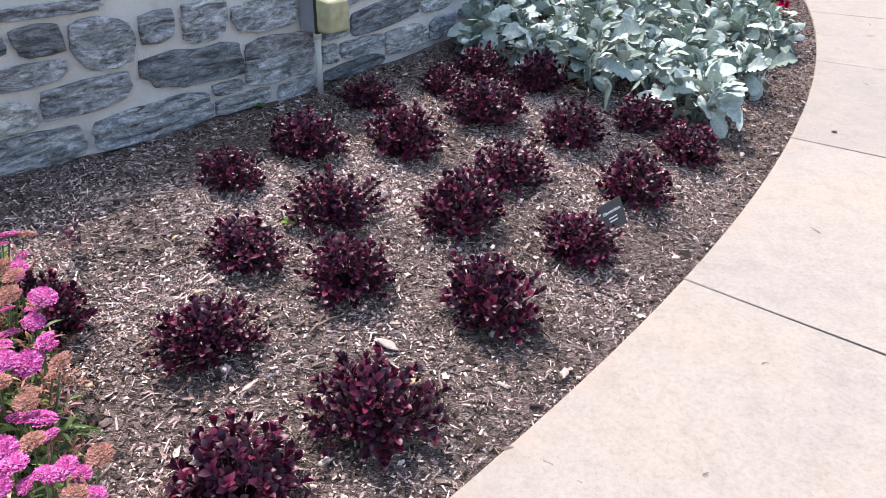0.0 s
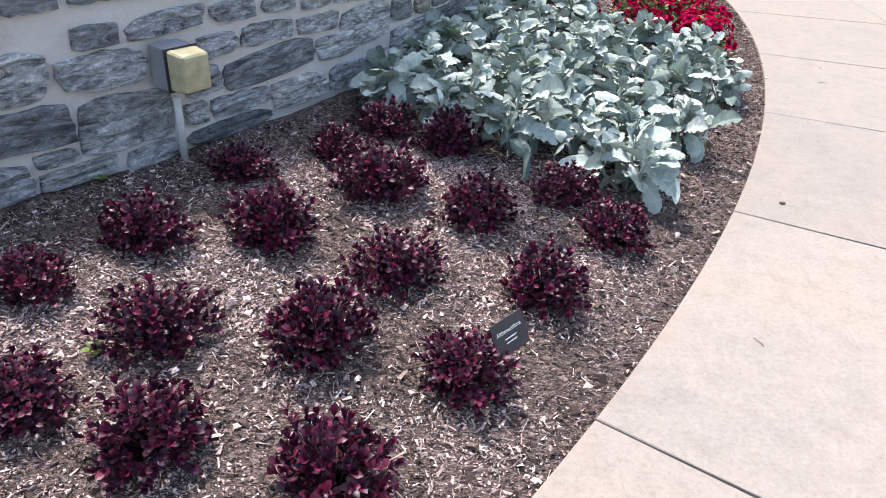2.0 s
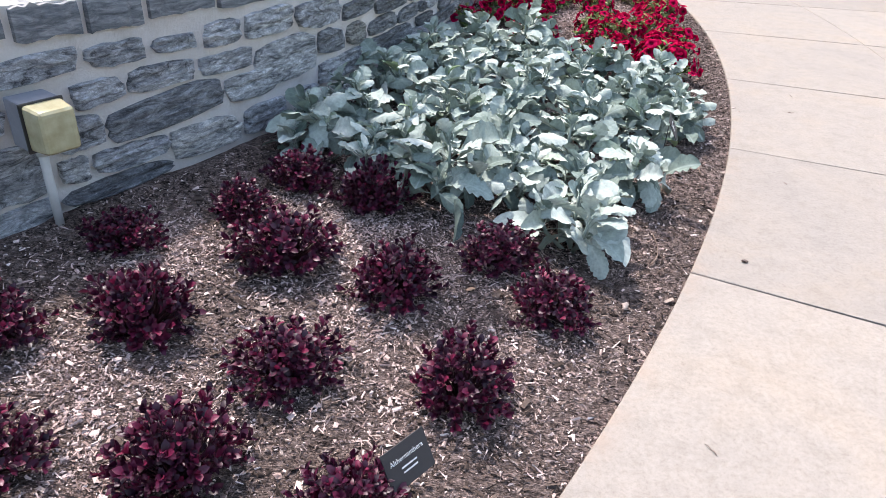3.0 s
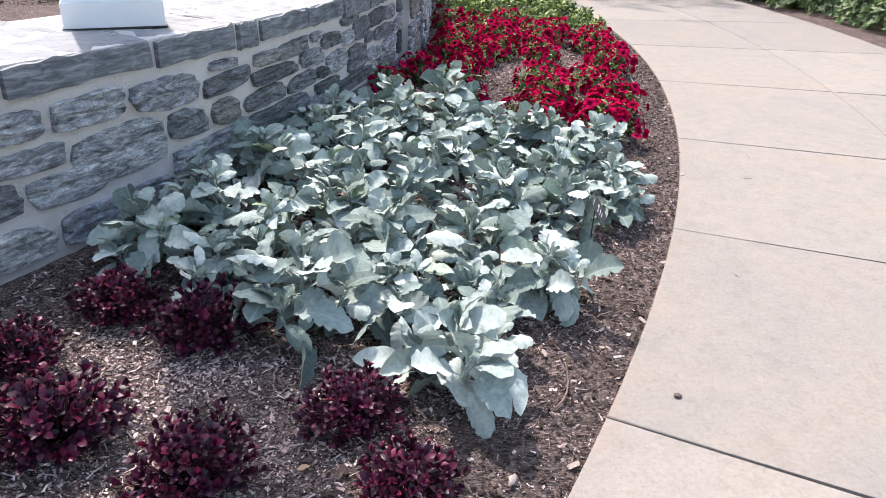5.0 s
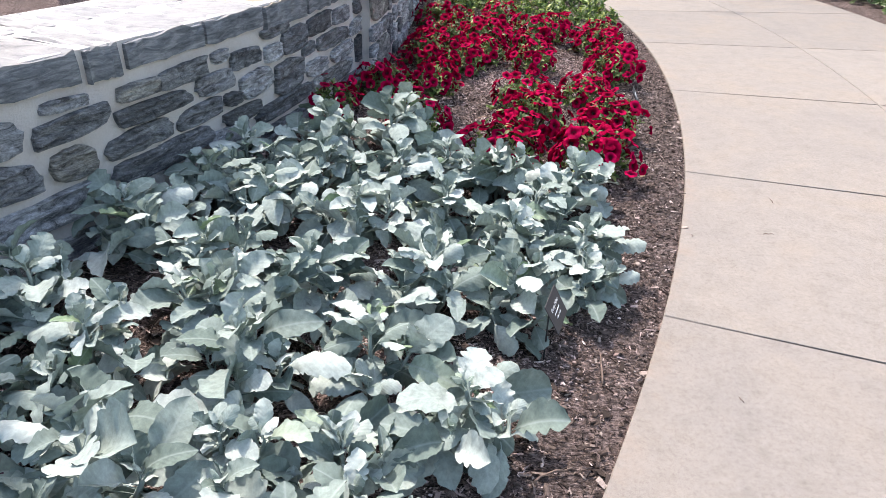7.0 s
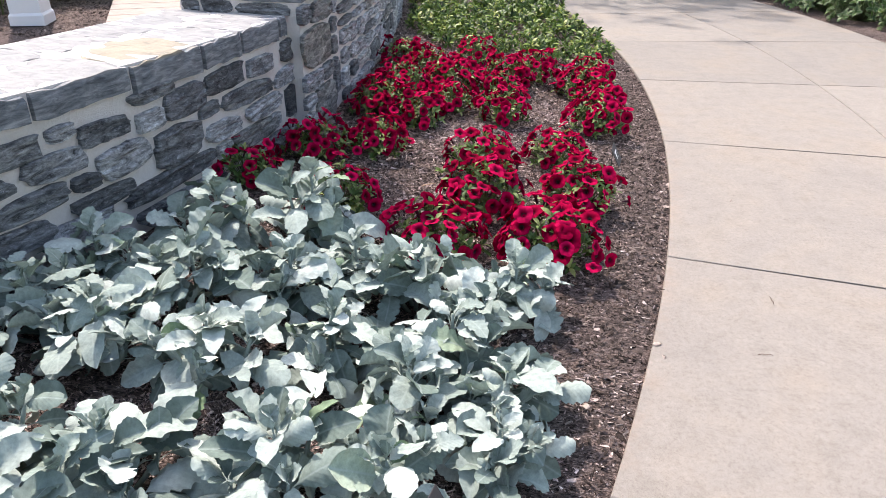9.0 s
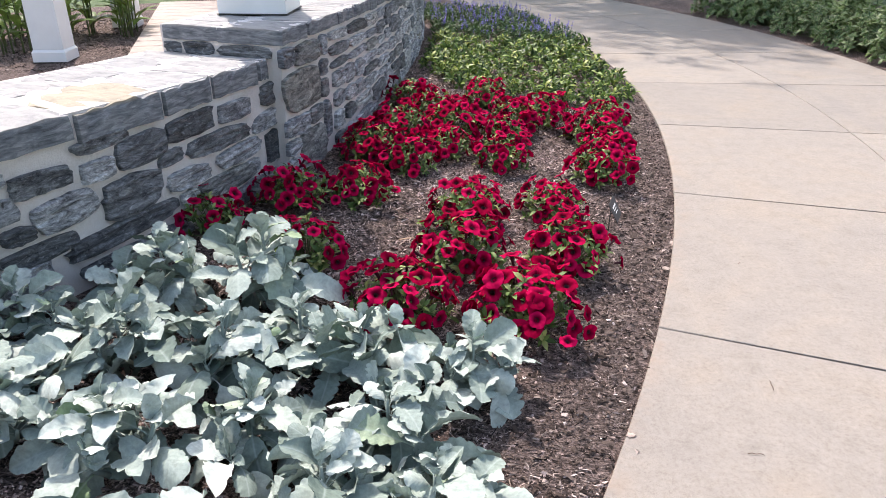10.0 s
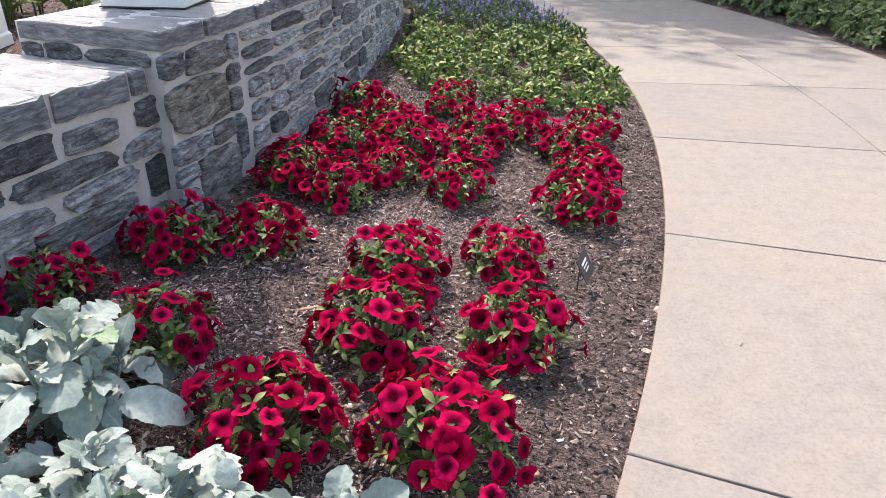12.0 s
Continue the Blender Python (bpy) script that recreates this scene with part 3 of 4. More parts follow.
post_base("white_post", (0.019, 4.765), 22.5, "tall white painted square post on the flagstone wall top", 2.6, 0.372, wall_top(-25.6) + 0.002, "wall posts")
post_base("white_post", (0.88, 7.63), 5.0, "tall white painted square post on the taller wall", 2.6, 0.372, PIER_TOP + 0.004, "wall posts")
post_base("garden_post", (-2.34, 10.36), 12.0, "tall white painted garden post standing in mulch", 2.4, 0.325, 0.07, "garden posts")
post_base("garden_post", (-2.82, 12.65), 12.0, "tall white painted garden post standing in mulch", 2.4, 0.31, 0.07, "garden posts")

OUT_PHI = math.degrees(math.atan2(3.19 - WALL_C.y, -0.42 - WALL_C.x))
outlet = thing("outdoor_outlet", "grey outdoor outlet box with yellowed clear cover on the wall", "outlet", m=Matrix.Translation(on_wall(OUT_PHI, WALL_R + 0.012, 0.0)) @ pose(0, 0, 0, 0, 0, OUT_PHI - 90))
part("box_body", box((0.125, 0.102, 0.158), (0, 0.050, 0.538), 0.006), M_GREY, outlet, "dark grey plastic box")
bm = box((0.13, 0.092, 0.152), (0, 0.152, 0.541), 0.0)
for v in bm.verts:
    if v.co.y > 0.15:
        v.co.x *= 0.86
        v.co.z = 0.541 + (v.co.z - 0.541) * 0.90
bmesh.ops.bevel(bm, geom=bm.edges[:], offset=0.018, segments=3, affect="EDGES", profile=0.6)
part("cover", bm, M_COVER, outlet, "yellowed translucent plastic bubble cover")
part("cover_rim", box((0.138, 0.010, 0.160), (0, 0.105, 0.539), 0.003), M_METAL, outlet, "dark hinge rim")
v, f = tube([(0.0, 0.035, 0.13), (0.0, 0.035, 0.46)], [0.0145, 0.0145], 14)
part("conduit", mesh_of("conduit", v, f, M_PIPE), None, outlet, "grey white plastic conduit pipe")
v, f = tube([(0.0, 0.035, 0.415), (0.0, 0.035, 0.445)], [0.019, 0.019], 14)
part("coupling", mesh_of("coupling", v, f, M_PIPE), None, outlet)


# ---- leaves ----
def leaf_shape(length, width, petiole=0.0, fold=0.15, curl=0.3, nx=5, wave=0.0, lobes=0, obovate=0.0, rnd=random, blunt=False):
    """A leaf along +X, face up. Three or five points across."""
    across = 5 if wave else 3
    v, f = [], []
    ph = rnd.uniform(0, 6)
    for i in range(nx + 1):
        t = i / nx
        if t < petiole:
            w = width * 0.09
        else:
            u = (t - petiole) / (1 - petiole)
            w = width * (math.sin(math.pi * min(1.0, max(0.0, u ** (1 + obovate)))) ** 0.75 * 0.98 + 0.02)
            if blunt:
                w = width * (0.12 + 0.88 * (1 - abs(2 * u ** 1.35 - 1) ** 2.2) ** 0.62)
            if lobes:
                w *= 1 + 0.16 * math.sin(u * lobes * 2 * math.pi + ph) * (1 if 0.1 < u < 0.95 else 0)
        x = length * t
        z = -curl * length * t * t * 0.6 + 0.12 * length * math.sin(t * 2.4)
        for j in range(across):
            k = -1 + 2 * j / (across - 1)
            zz = z + fold * abs(k) * w * 0.5
            if wave:
                zz += wave * width * math.sin(t * 11 + ph + k) * abs(k)
            v.append((x, k * w / 2, zz))
    for i in range(nx):
        for j in range(across - 1):
            a = i * across + j
            f.append((a, a + across, a + across + 1, a + 1))
    return v, f


def aim(p, azimuth, lift, roll=0.0, s=1.0):
    """Places a leaf at p, pointing along azimuth (degrees) and lifted by lift degrees."""
    return Matrix.Translation(p) @ pose(0, 0, 0, 0, 0, azimuth) @ pose(0, 0, 0, 0, -lift, 0) @ pose(0, 0, 0, roll, 0, 0) @ Matrix.Diagonal((s, s, s, 1))


def burgundy_plant(seed):
    rnd = random.Random(seed)
    leaves, stems = Heap(), Heap()
    kinds = [leaf_shape(0.031, 0.0155, 0.10, 0.25, rnd.uniform(-0.1, 0.6), 5, rnd=rnd, blunt=True) for _ in range(5)]
    tips = 112
    for i in range(tips):
        u = (i + 0.5) / tips
        el = math.asin(min(1, 1 - u * 0.98))
        az = i * 137.5 + rnd.uniform(-18, 18)
        k = rnd.uniform(0.68, 1.08) * (1.18 if rnd.random() < 0.16 else 1.0)
        rx, rz = 0.138 * k * (1 + 0.16 * math.sin(radians(az) * 2 + seed)), 0.155 * k
        tip = Vector((rx * math.cos(el) * math.cos(radians(az)), rx * math.cos(el) * math.sin(radians(az)), 0.025 + rz * math.sin(el)))
        v, f = tube([(tip.x * 0.12, tip.y * 0.12, 0.0), (tip.x * 0.6, tip.y * 0.6, tip.z * 0.5), tuple(tip)], [0.003, 0.0025, 0.0016], 3)
        stems.add(v, f)
        lean = 90 - math.degrees(el)
        for n in range(9):
            back = n // 4 * 0.022
            at = tip * (1 - back / max(0.05, tip.length))
            a = n * 90 + n // 4 * 45 + rnd.uniform(-25, 25)
            # whorl round the stem's own way
            turn = pose(0, 0, 0, 0, 0, az) @ pose(0, 0, 0, 0, lean * 0.75, 0)
            m = Matrix.Translation(at) @ turn @ aim((0, 0, 0), a, rnd.uniform(48, 80) - 15 * (n // 4), rnd.uniform(-25, 25), rnd.uniform(0.65, 1.2))
            v, f = rnd.choice(kinds)
            leaves.add(v, f, m)
    return leaves.mesh("foliage", M_PURPLE), stems.mesh("branchwork", M_PSTEM)


def place(name, label, category, group, parts, x, y, size=1.0, turn=0.0, flat=1.0, sink=0.005):
    ob = thing(name, label, category, group, Matrix.Translation(ground_at(x, y, sink)) @ pose(0, 0, 0, 0, 0, turn) @ Matrix.Diagonal((size, size, size * flat, 1)))
    for pname, me in parts:
        part(pname, me, None, ob)
    return ob


BURG = [burgundy_plant(10 + i) for i in range(5)]
BUSHES = [(-0.131, 1.009, 1.15), (0.127, 1.273, 1.02), (-0.361, 1.462, 0.95), (-0.031, 1.803, 1.02), (0.408, 1.745, 1.05), (-0.377, 1.878, 0.92),
          (-0.15, 2.17, 1.0), (0.295, 2.204, 1.08), (0.712, 2.134, 1.0), (-0.559, 2.295, 0.82), (-0.337, 2.603, 0.95), (0.479, 2.578, 1.05),
          (0.974, 2.565, 1.1), (0.038, 2.712, 1.1), (-0.164, 3.106, 0.85), (0.371, 3.113, 1.18), (0.761, 2.998, 1.02), (0.158, 3.388, 0.85),
          (0.33, 3.66, 0.95), (0.64, 3.56, 1.05), (1.12, 3.26, 0.98), (1.29, 2.99, 1.0), (-0.80, 1.47, 0.85)]
for i, (x, y, s) in enumerate(BUSHES):
    me, st = BURG[i % 5]
    place("burgundy_bedding_plant", "mounded dark burgundy bedding plant with glossy small leaves", "plant", "burgundy bedding plants", (("foliage", me), ("branchwork", st)), x, y, s * 0.96, i * 77.0, (0.88, 0.98, 0.80)[i % 3])


# silver broad-leaved plants
def silver_leaf(seed):
    """A felted spoon-shaped leaf: stalk, broad blade with a scalloped rim, ribs between the side veins."""
    rnd = random.Random(seed)
    L, W = 0.15, 0.15 * rnd.uniform(0.44, 0.64)
    nx, across, stalk = 26, 7, 0.26
    curl, fold, lobes = rnd.uniform(-0.3, 1.0), rnd.uniform(-0.5, 0.8), rnd.choice((5, 6, 7))
    rough, twist, ph = rnd.choice((0.08, 0.14, 0.22, 0.34)), rnd.uniform(-0.7, 0.7), rnd.uniform(0, 6)
    v, f = [], []
    for i in range(nx + 1):
        t = i / nx
        u = max(0.0, (t - stalk) / (1 - stalk))
        w = 0.05 if u <= 0 else 0.05 + 0.95 * (1 - abs(2 * u ** 1.25 - 1) ** 2.3) ** 0.62
        x, z = L * t, -curl * L * t * t * 0.7 + 0.16 * L * math.sin(t * 2.6)
        for j in range(across):
            k = -1 + 2 * j / (across - 1)
            rim = 1 - rough * (1 - abs(math.sin(math.pi * lobes * u + ph + 0.5 * (k > 0)))) ** 1.5 * (abs(k) > 0.6) * (u > 0.05) * (1.0 if abs(k) > 0.9 else 0.4)
            y = k * W / 2 * w * rim
            zz = z + fold * abs(k) ** 1.5 * W * 0.5 * w + 0.035 * W * math.sin(2 * math.pi * lobes * u - 3.0 * abs(k)) * abs(k) * w
            zz += 0.05 * W * math.sin(2 * math.pi * lobes * 0.5 * u + ph + 2 * k) * k * k * w - (0.018 * W if k == 0 else 0)
            a = twist * t
            v.append((x, y * math.cos(a), zz + y * math.sin(a)))
    for i in range(nx):
        for j in range(across - 1):
            a = i * across + j
            f.append((a, a + across, a + across + 1, a + 1))
    return mesh_of("leaf", v, f, M_SILVER)


SLEAF = [silver_leaf(200 + i) for i in range(12)]


def silver_plant(x, y, size, seed, tall=1.0):
    rnd = random.Random(seed)
    ob = thing("silver_leaved_plant", "silver-white felted broad-leaved dusty miller plant", "plant", "silver-leaved plants", Matrix.Translation(ground_at(x, y, 0.004)) @ pose(0, 0, 0, 0, 0, rnd.uniform(0, 360)) @ Matrix.Diagonal((size, size, size, 1)))
    crowns = [(0, 0, 0.175 * tall)] + [(0.095 * math.cos(a + rnd.uniform(-0.4, 0.4)), 0.095 * math.sin(a), rnd.uniform(0.07, 0.16) * tall) for a in (0.4, 1.9, 3.6, 5.1)]
    for c, (cx, cy, cz) in enumerate(crowns):
        v, f = tube([(cx * 0.2, cy * 0.2, 0), (cx * 0.8, cy * 0.8, cz * 0.6), (cx, cy, cz)], [0.007, 0.006, 0.004], 5)
        part("stem", mesh_of("stem", v, f, M_SSTEM), None, ob)
        n = 18 if c == 0 else 13
        for k in range(n):
            u = k / n
            az = k * 137.5 + rnd.uniform(-35, 35) + c * 50
            up = 80 - 100 * u + rnd.uniform(-22, 18)
            s = (0.30 + 0.62 * min(1, u * 1.7)) * rnd.uniform(0.62, 1.25)
            at = (cx * (1 - 0.2 * u), cy * (1 - 0.2 * u), cz * (1 - 0.6 * u) + 0.01)
            part("leaf", rnd.choice(SLEAF), None, ob, "", aim(at, az, up, rnd.uniform(-45, 45), s))
    return ob


SILVER = [(0.33, 3.97, 1.0), (0.93, 3.65, 1.22), (1.42, 3.43, 1.1), (0.50, 4.27, 1.0), (0.76, 4.05, 1.05), (1.17, 4.05, 1.05), (1.50, 4.15, 1.0),
          (1.77, 3.95, 1.0), (0.92, 4.55, 1.0), (1.27, 4.50, 1.0), (1.66, 4.55, 1.0), (1.93, 4.52, 0.95), (0.60, 4.72, 1.0), (1.02, 4.98, 1.0),
          (1.37, 4.93, 1.05), (1.70, 5.05, 1.0), (1.95, 4.85, 1.0), (2.22, 4.88, 0.95), (0.84, 5.36, 1.0), (1.18, 5.32, 1.05), (1.50, 5.36, 1.0),
          (1.92, 5.42, 1.05), (2.27, 5.45, 0.95), (1.13, 5.72, 1.0), (1.49, 5.78, 1.1), (2.06, 5.12, 1.0), (0.78, 5.06, 1.0), (1.02, 4.28, 1.0), (2.2, 4.70, 0.8), (1.70, 5.50, 0.9), (1.20, 3.74, 0.9), (0.62, 3.83, 0.85), (1.48, 3.74, 0.9)]
for i, (x, y, s) in enumerate(SILVER):
    silver_plant(x, y, s * 1.22, 300 + i, 1.3 if (x, y) == (1.49, 5.78) else 1.0)


# red trumpet-flowered plants
def trumpet(seed):
    """A funnel flower: tube, flaring throat and a five-lobed rim with ruffles."""
    rnd = random.Random(seed)
    n, v, f, sl = 25, [], [], []
    rings = ((0.003, -0.030), (0.0042, -0.012), (0.0068, -0.004), (0.0125, 0.001), (0.0195, 0.0028), (0.0265, 0.0008))
    tilt, bend = rnd.uniform(-0.12, 0.12), rnd.uniform(0.0, 0.0035)
    lobes = [rnd.uniform(0.92, 1.08) for _ in range(5)]
    for r, z in rings:
        q = max(0.0, (r - 0.009) / 0.0175)
        for k in range(n):
            a = 2 * math.pi * k / n
            lobe = 1 + q * (0.085 * (abs(math.cos(2.5 * a)) ** 0.6 - 0.55)) * 2
            lobe *= 1 + (lobes[int((a * 5 / (2 * math.pi)) + 0.5) % 5] - 1) * q
            zz = z + q * (bend * math.sin(5 * a + seed) + tilt * r * math.cos(a + seed) + 0.0016 * math.sin(9 * a + 2 * seed) + rnd.uniform(-0.0008, 0.0008))
            v.append((r * lobe * math.cos(a), r * lobe * math.sin(a), zz))
    for i in range(len(rings) - 1):
        for k in range(n):
            k2 = (k + 1) % n
            f.append((i * n + k, i * n + k2, (i + 1) * n + k2, (i + 1) * n + k))
            sl.append(1 if i < 2 else 0)
    return mesh_of("flower", v, f, [M_RED, M_THROAT], sl)


TRUMPET = [trumpet(i) for i in range(7)]


def leafy_mound(seed, rx, rz, tips, per, length, width, mat, up=(20, 60)):
    rnd = random.Random(seed)
    leaves, stems = Heap(), Heap()
    kinds = [leaf_shape(length, width, 0.08, 0.3, rnd.uniform(0.1, 0.7), 4, obovate=0.0, rnd=rnd) for _ in range(4)]
    for i in range(tips):
        u = (i + 0.5) / tips
        el = math.asin(min(1, 1 - u * 0.96))
        az = i * 137.5 + rnd.uniform(-20, 20)
        k = rnd.uniform(0.75, 1.1)
        tip = Vector((rx * k * math.cos(el) * math.cos(radians(az)), rx * k * math.cos(el) * math.sin(radians(az)), 0.02 + rz * k * math.sin(el)))
        v, f = tube([(tip.x * 0.1, tip.y * 0.1, 0), (tip.x * 0.6, tip.y * 0.6, tip.z * 0.55), tuple(tip)], [0.003, 0.0025, 0.0015], 3)
        stems.add(v, f)
        for n in range(per):
            at = tip * (1 - 0.09 * (n // 3))
            turn = pose(0, 0, 0, 0, 0, az) @ pose(0, 0, 0, 0, (90 - math.degrees(el)) * 0.6, 0)
            v, f = rnd.choice(kinds)
            leaves.add(v, f, Matrix.Translation(at) @ turn @ aim((0, 0, 0), n * 120 + n // 3 * 60 + rnd.uniform(-25, 25), rnd.uniform(*up), rnd.uniform(-20, 20), rnd.uniform(0.65, 1.2)))
    return leaves, stems


def petunia_base(seed):
    leaves, stems = leafy_mound(seed, 0.140, 0.142, 44, 8, 0.034, 0.013, M_GREEN)
    return leaves.mesh("foliage", M_GREEN), stems.mesh("branchwork", M_GSTEM)


PET = [petunia_base(400 + i) for i in range(4)]


def petunia(x, y, size, seed, count):
    rnd = random.Random(seed)
    me, st = PET[seed % 4]
    ob = place("red_petunia", "crimson red petunia with dark throats and green leaves", "plant", "red petunias", (("foliage", me), ("branchwork", st)), x, y, size, rnd.uniform(0, 360))
    for k in range(count):
        u = (k + 0.5) / count
        el = math.asin(1 - u * 0.93)
        az = k * 137.5 + rnd.uniform(-25, 25)
        q = rnd.uniform(0.80, 1.16) * (1 + 0.13 * math.sin(radians(az) * 3 + seed) + 0.08 * math.sin(radians(az) * 2 - seed))
        q = min(q, 1.17)
        n = Vector((math.cos(el) * math.cos(radians(az)), math.cos(el) * math.sin(radians(az)), math.sin(el)))
        p = Vector((n.x * 0.155 * q, n.y * 0.155 * q, 0.035 + n.z * 0.15 * q))
        face = (n + Vector((rnd.uniform(-0.75, 0.75), rnd.uniform(-0.75, 0.75), rnd.uniform(-0.1, 0.6)))).normalized()
        s = rnd.uniform(0.78, 1.16)
        m = Matrix.Translation(p) @ face.to_track_quat("Z", "Y").to_matrix().to_4x4() @ pose(0, 0, 0, 0, 0, rnd.uniform(0, 72)) @ Matrix.Diagonal((s, s, s, 1))
        part("flower", rnd.choice(TRUMPET), None, ob, "", m)
    return ob


PETS = [(1.06, 6.30, 0.9, 15), (1.30, 6.68, 1.0, 17), (1.60, 6.83, 0.95, 18), (1.53, 6.13, 1.0, 15), (1.76, 7.33, 1.0, 19), (1.56, 8.62, 1.0, 15), (1.95, 8.02, 1.15, 22),
        (1.52, 7.44, 1.05, 20), (2.10, 8.86, 1.0, 15), (2.33, 8.30, 1.1, 20), (2.28, 7.57, 0.95, 18), (2.55, 8.60, 1.05, 18), (2.85, 8.30, 1.05, 20), (2.87, 7.55, 1.05, 21),
        (2.56, 6.93, 0.95, 18), (2.62, 6.43, 1.1, 22), (2.15, 6.75, 1.05, 20), (2.17, 6.29, 1.1, 23), (2.44, 5.90, 1.2, 26), (1.97, 5.83, 1.15, 23),
        (1.62, 7.95, 1.0, 18), (2.93, 7.95, 1.05, 20), (3.0, 8.75, 0.95, 14), (1.95, 7.65, 0.9, 14), (2.28, 8.02, 0.9, 15), (1.78, 8.35, 1.0, 16)]
for i, (x, y, s, n) in enumerate(PETS):
    petunia(x, y, s * 1.17, 500 + i, round(n * 2.2))


# green and violet plants further on
def green_base(seed):
    leaves, stems = leafy_mound(seed, 0.125, 0.17, 9, 12, 0.092, 0.028, M_GREEN2, (5, 60))
    return leaves.mesh("foliage", M_GREEN2), stems.mesh("branchwork", M_GSTEM)


GRN = [green_base(600 + i) for i in range(4)]


def violet_base(seed):
    leaves, stalks = leafy_mound(seed, 0.13, 0.16, 20, 8, 0.05, 0.014, M_DGREEN, (10, 60))
    return leaves.mesh("foliage", M_DGREEN), stalks.mesh("branchwork", M_GSTEM)


def violet_spike(seed):
    rnd = random.Random(seed)
    h = Heap()
    pv, pf = leaf_shape(0.016, 0.011, 0, 0.2, 0.4, 2)
    v, f = tube([(0, 0, -0.15), (0, 0, 0)], [0.002, 0.0015], 3)
    h.add(v, f, None, [1] * len(f))
    for n in range(16):
        h.add(pv, pf, aim((0, 0, -0.004 * n), n * 137, rnd.uniform(-20, 50), 0, rnd.uniform(0.7, 1.2)))
    return h.mesh("flower_spike", [M_BLUE, M_GSTEM])


SPIKES = [violet_spike(720 + i) for i in range(4)]
VIO = [violet_base(700 + i) for i in range(3)]
rnd = random.Random(8)
for i in range(11):
    for j in range(8):
        d = 0.17 + j * 0.245 + rnd.uniform(-0.05, 0.05) + (0.12 if i % 2 else 0)
        th = -1.1 + i * 1.32 + rnd.uniform(-0.25, 0.25) + 0.9 * (j / 7)
        p = on_edge(th, d)
        if j < 6 and rnd.random() < 0.16:
            continue
        if (p.xy - WALL_C).length < WALL_R + 0.24 + opening_out(math.degrees(math.atan2(p.y - WALL_C.y, p.x - WALL_C.x))) or th > 12.2:
            continue
        me, st = rnd.choice(GRN)
        place("green_bedding_plant", "bushy yellow-green bedding plant with narrow pointed leaves", "plant", "green bedding plants", (("foliage", me), ("branchwork", st)), p.x, p.y, rnd.uniform(0.60, 0.92), rnd.uniform(0, 360))
for i in range(9):
    for j in range(8):
        d = 0.2 + j * 0.25 + rnd.uniform(-0.06, 0.06)
        th = 12.6 + i * 1.5 + rnd.uniform(-0.3, 0.3)
        p = on_edge(th, d)
        if (p.xy - WALL_C).length < WALL_R + 0.24 + opening_out(math.degrees(math.atan2(p.y - WALL_C.y, p.x - WALL_C.x))):
            continue
        me, st = rnd.choice(VIO)
        ob = place("violet_bedding_plant", "violet-blue flower spikes over narrow green leaves", "plant", "violet bedding plants", (("foliage", me), ("branchwork", st)), p.x, p.y, rnd.uniform(0.9, 1.2), rnd.uniform(0, 360))
        for k in range(6):
            a, q = rnd.uniform(0, 360), rnd.uniform(0, 0.13)
            part("flower_spike", rnd.choice(SPIKES), None, ob, "", pose(q * math.cos(radians(a)), q * math.sin(radians(a)), rnd.uniform(0.13, 0.26), rnd.uniform(-18, 18), rnd.uniform(-12, 12), a))


# variegated shrubs across the walk
def variegated_leaf(rnd):
    L, W = 0.075, 0.034
    v, f, sl = [], [], []
    for i in range(5):
        t = i / 4
        w = W * (math.sin(math.pi * (0.06 + 0.9 * t)) ** 0.8)
        z = -0.25 * L * t * t + 0.1 * L * math.sin(t * 2.4)
        for k in (-1, -0.74, 0, 0.74, 1):
            v.append((L * t, k * w / 2, z + 0.12 * abs(k) * w))
    for i in range(4):
        for j in range(4):
            a = i * 5 + j
            f.append((a, a + 5, a + 6, a + 1))
            sl.append(1 if j in (0, 3) else 0)
    return v, f, sl


def variegated_shrub(seed):
    rnd = random.Random(seed)
    leaves, stems = Heap(), Heap()
    v0, f0, s0 = variegated_leaf(rnd)
    for i in range(80):
        u = (i + 0.5) / 80
        el = math.asin(1 - u)
        az = i * 137.5 + rnd.uniform(-15, 15)
        k = rnd.uniform(0.82, 1.08)
        tip = Vector((0.36 * k * math.cos(el) * math.cos(radians(az)), 0.36 * k * math.cos(el) * math.sin(radians(az)), 0.03 + 0.40 * k * math.sin(el)))
        v, f = tube([(tip.x * 0.1, tip.y * 0.1, 0), tuple(tip)], [0.005, 0.002], 3)
        stems.add(v, f)
        for n in range(8):
            turn = pose(0, 0, 0, 0, 0, az) @ pose(0, 0, 0, 0, (90 - math.degrees(el)) * 0.7, 0)
            leaves.add(v0, f0, Matrix.Translation(tip * (1 - 0.06 * (n // 4))) @ turn @ aim((0, 0, 0), n * 90 + n // 4 * 45 + rnd.uniform(-20, 20), rnd.uniform(5, 50), rnd.uniform(-15, 15), rnd.uniform(0.7, 1.15)), s0)
    return leaves.mesh("foliage", [M_HEDGE, M_CREAM]), stems.mesh("branchwork", M_GSTEM)


VAR = [variegated_shrub(800 + i) for i in range(3)]
for i in range(15):
    for j in range(3):
        p = on_edge(-6 + i * 2.05 + rnd.uniform(-0.3, 0.3) + j, EDGE_R - OUT_R - (0.72 if i < 7 else 0.45) - 0.55 * j)
        me, st = VAR[(i + j) % 3]
        ob = thing("variegated_shrub", "low shrub with green leaves edged in cream", "shrub", "variegated shrubs", Matrix.Translation((p.x, p.y, 0.0)) @ pose(0, 0, 0, 0, 0, rnd.uniform(0, 360)) @ Matrix.Diagonal([rnd.uniform(0.9, 1.1)] * 3 + [1]))
        part("foliage", me, None, ob)
        part("branchwork", st, None, ob)


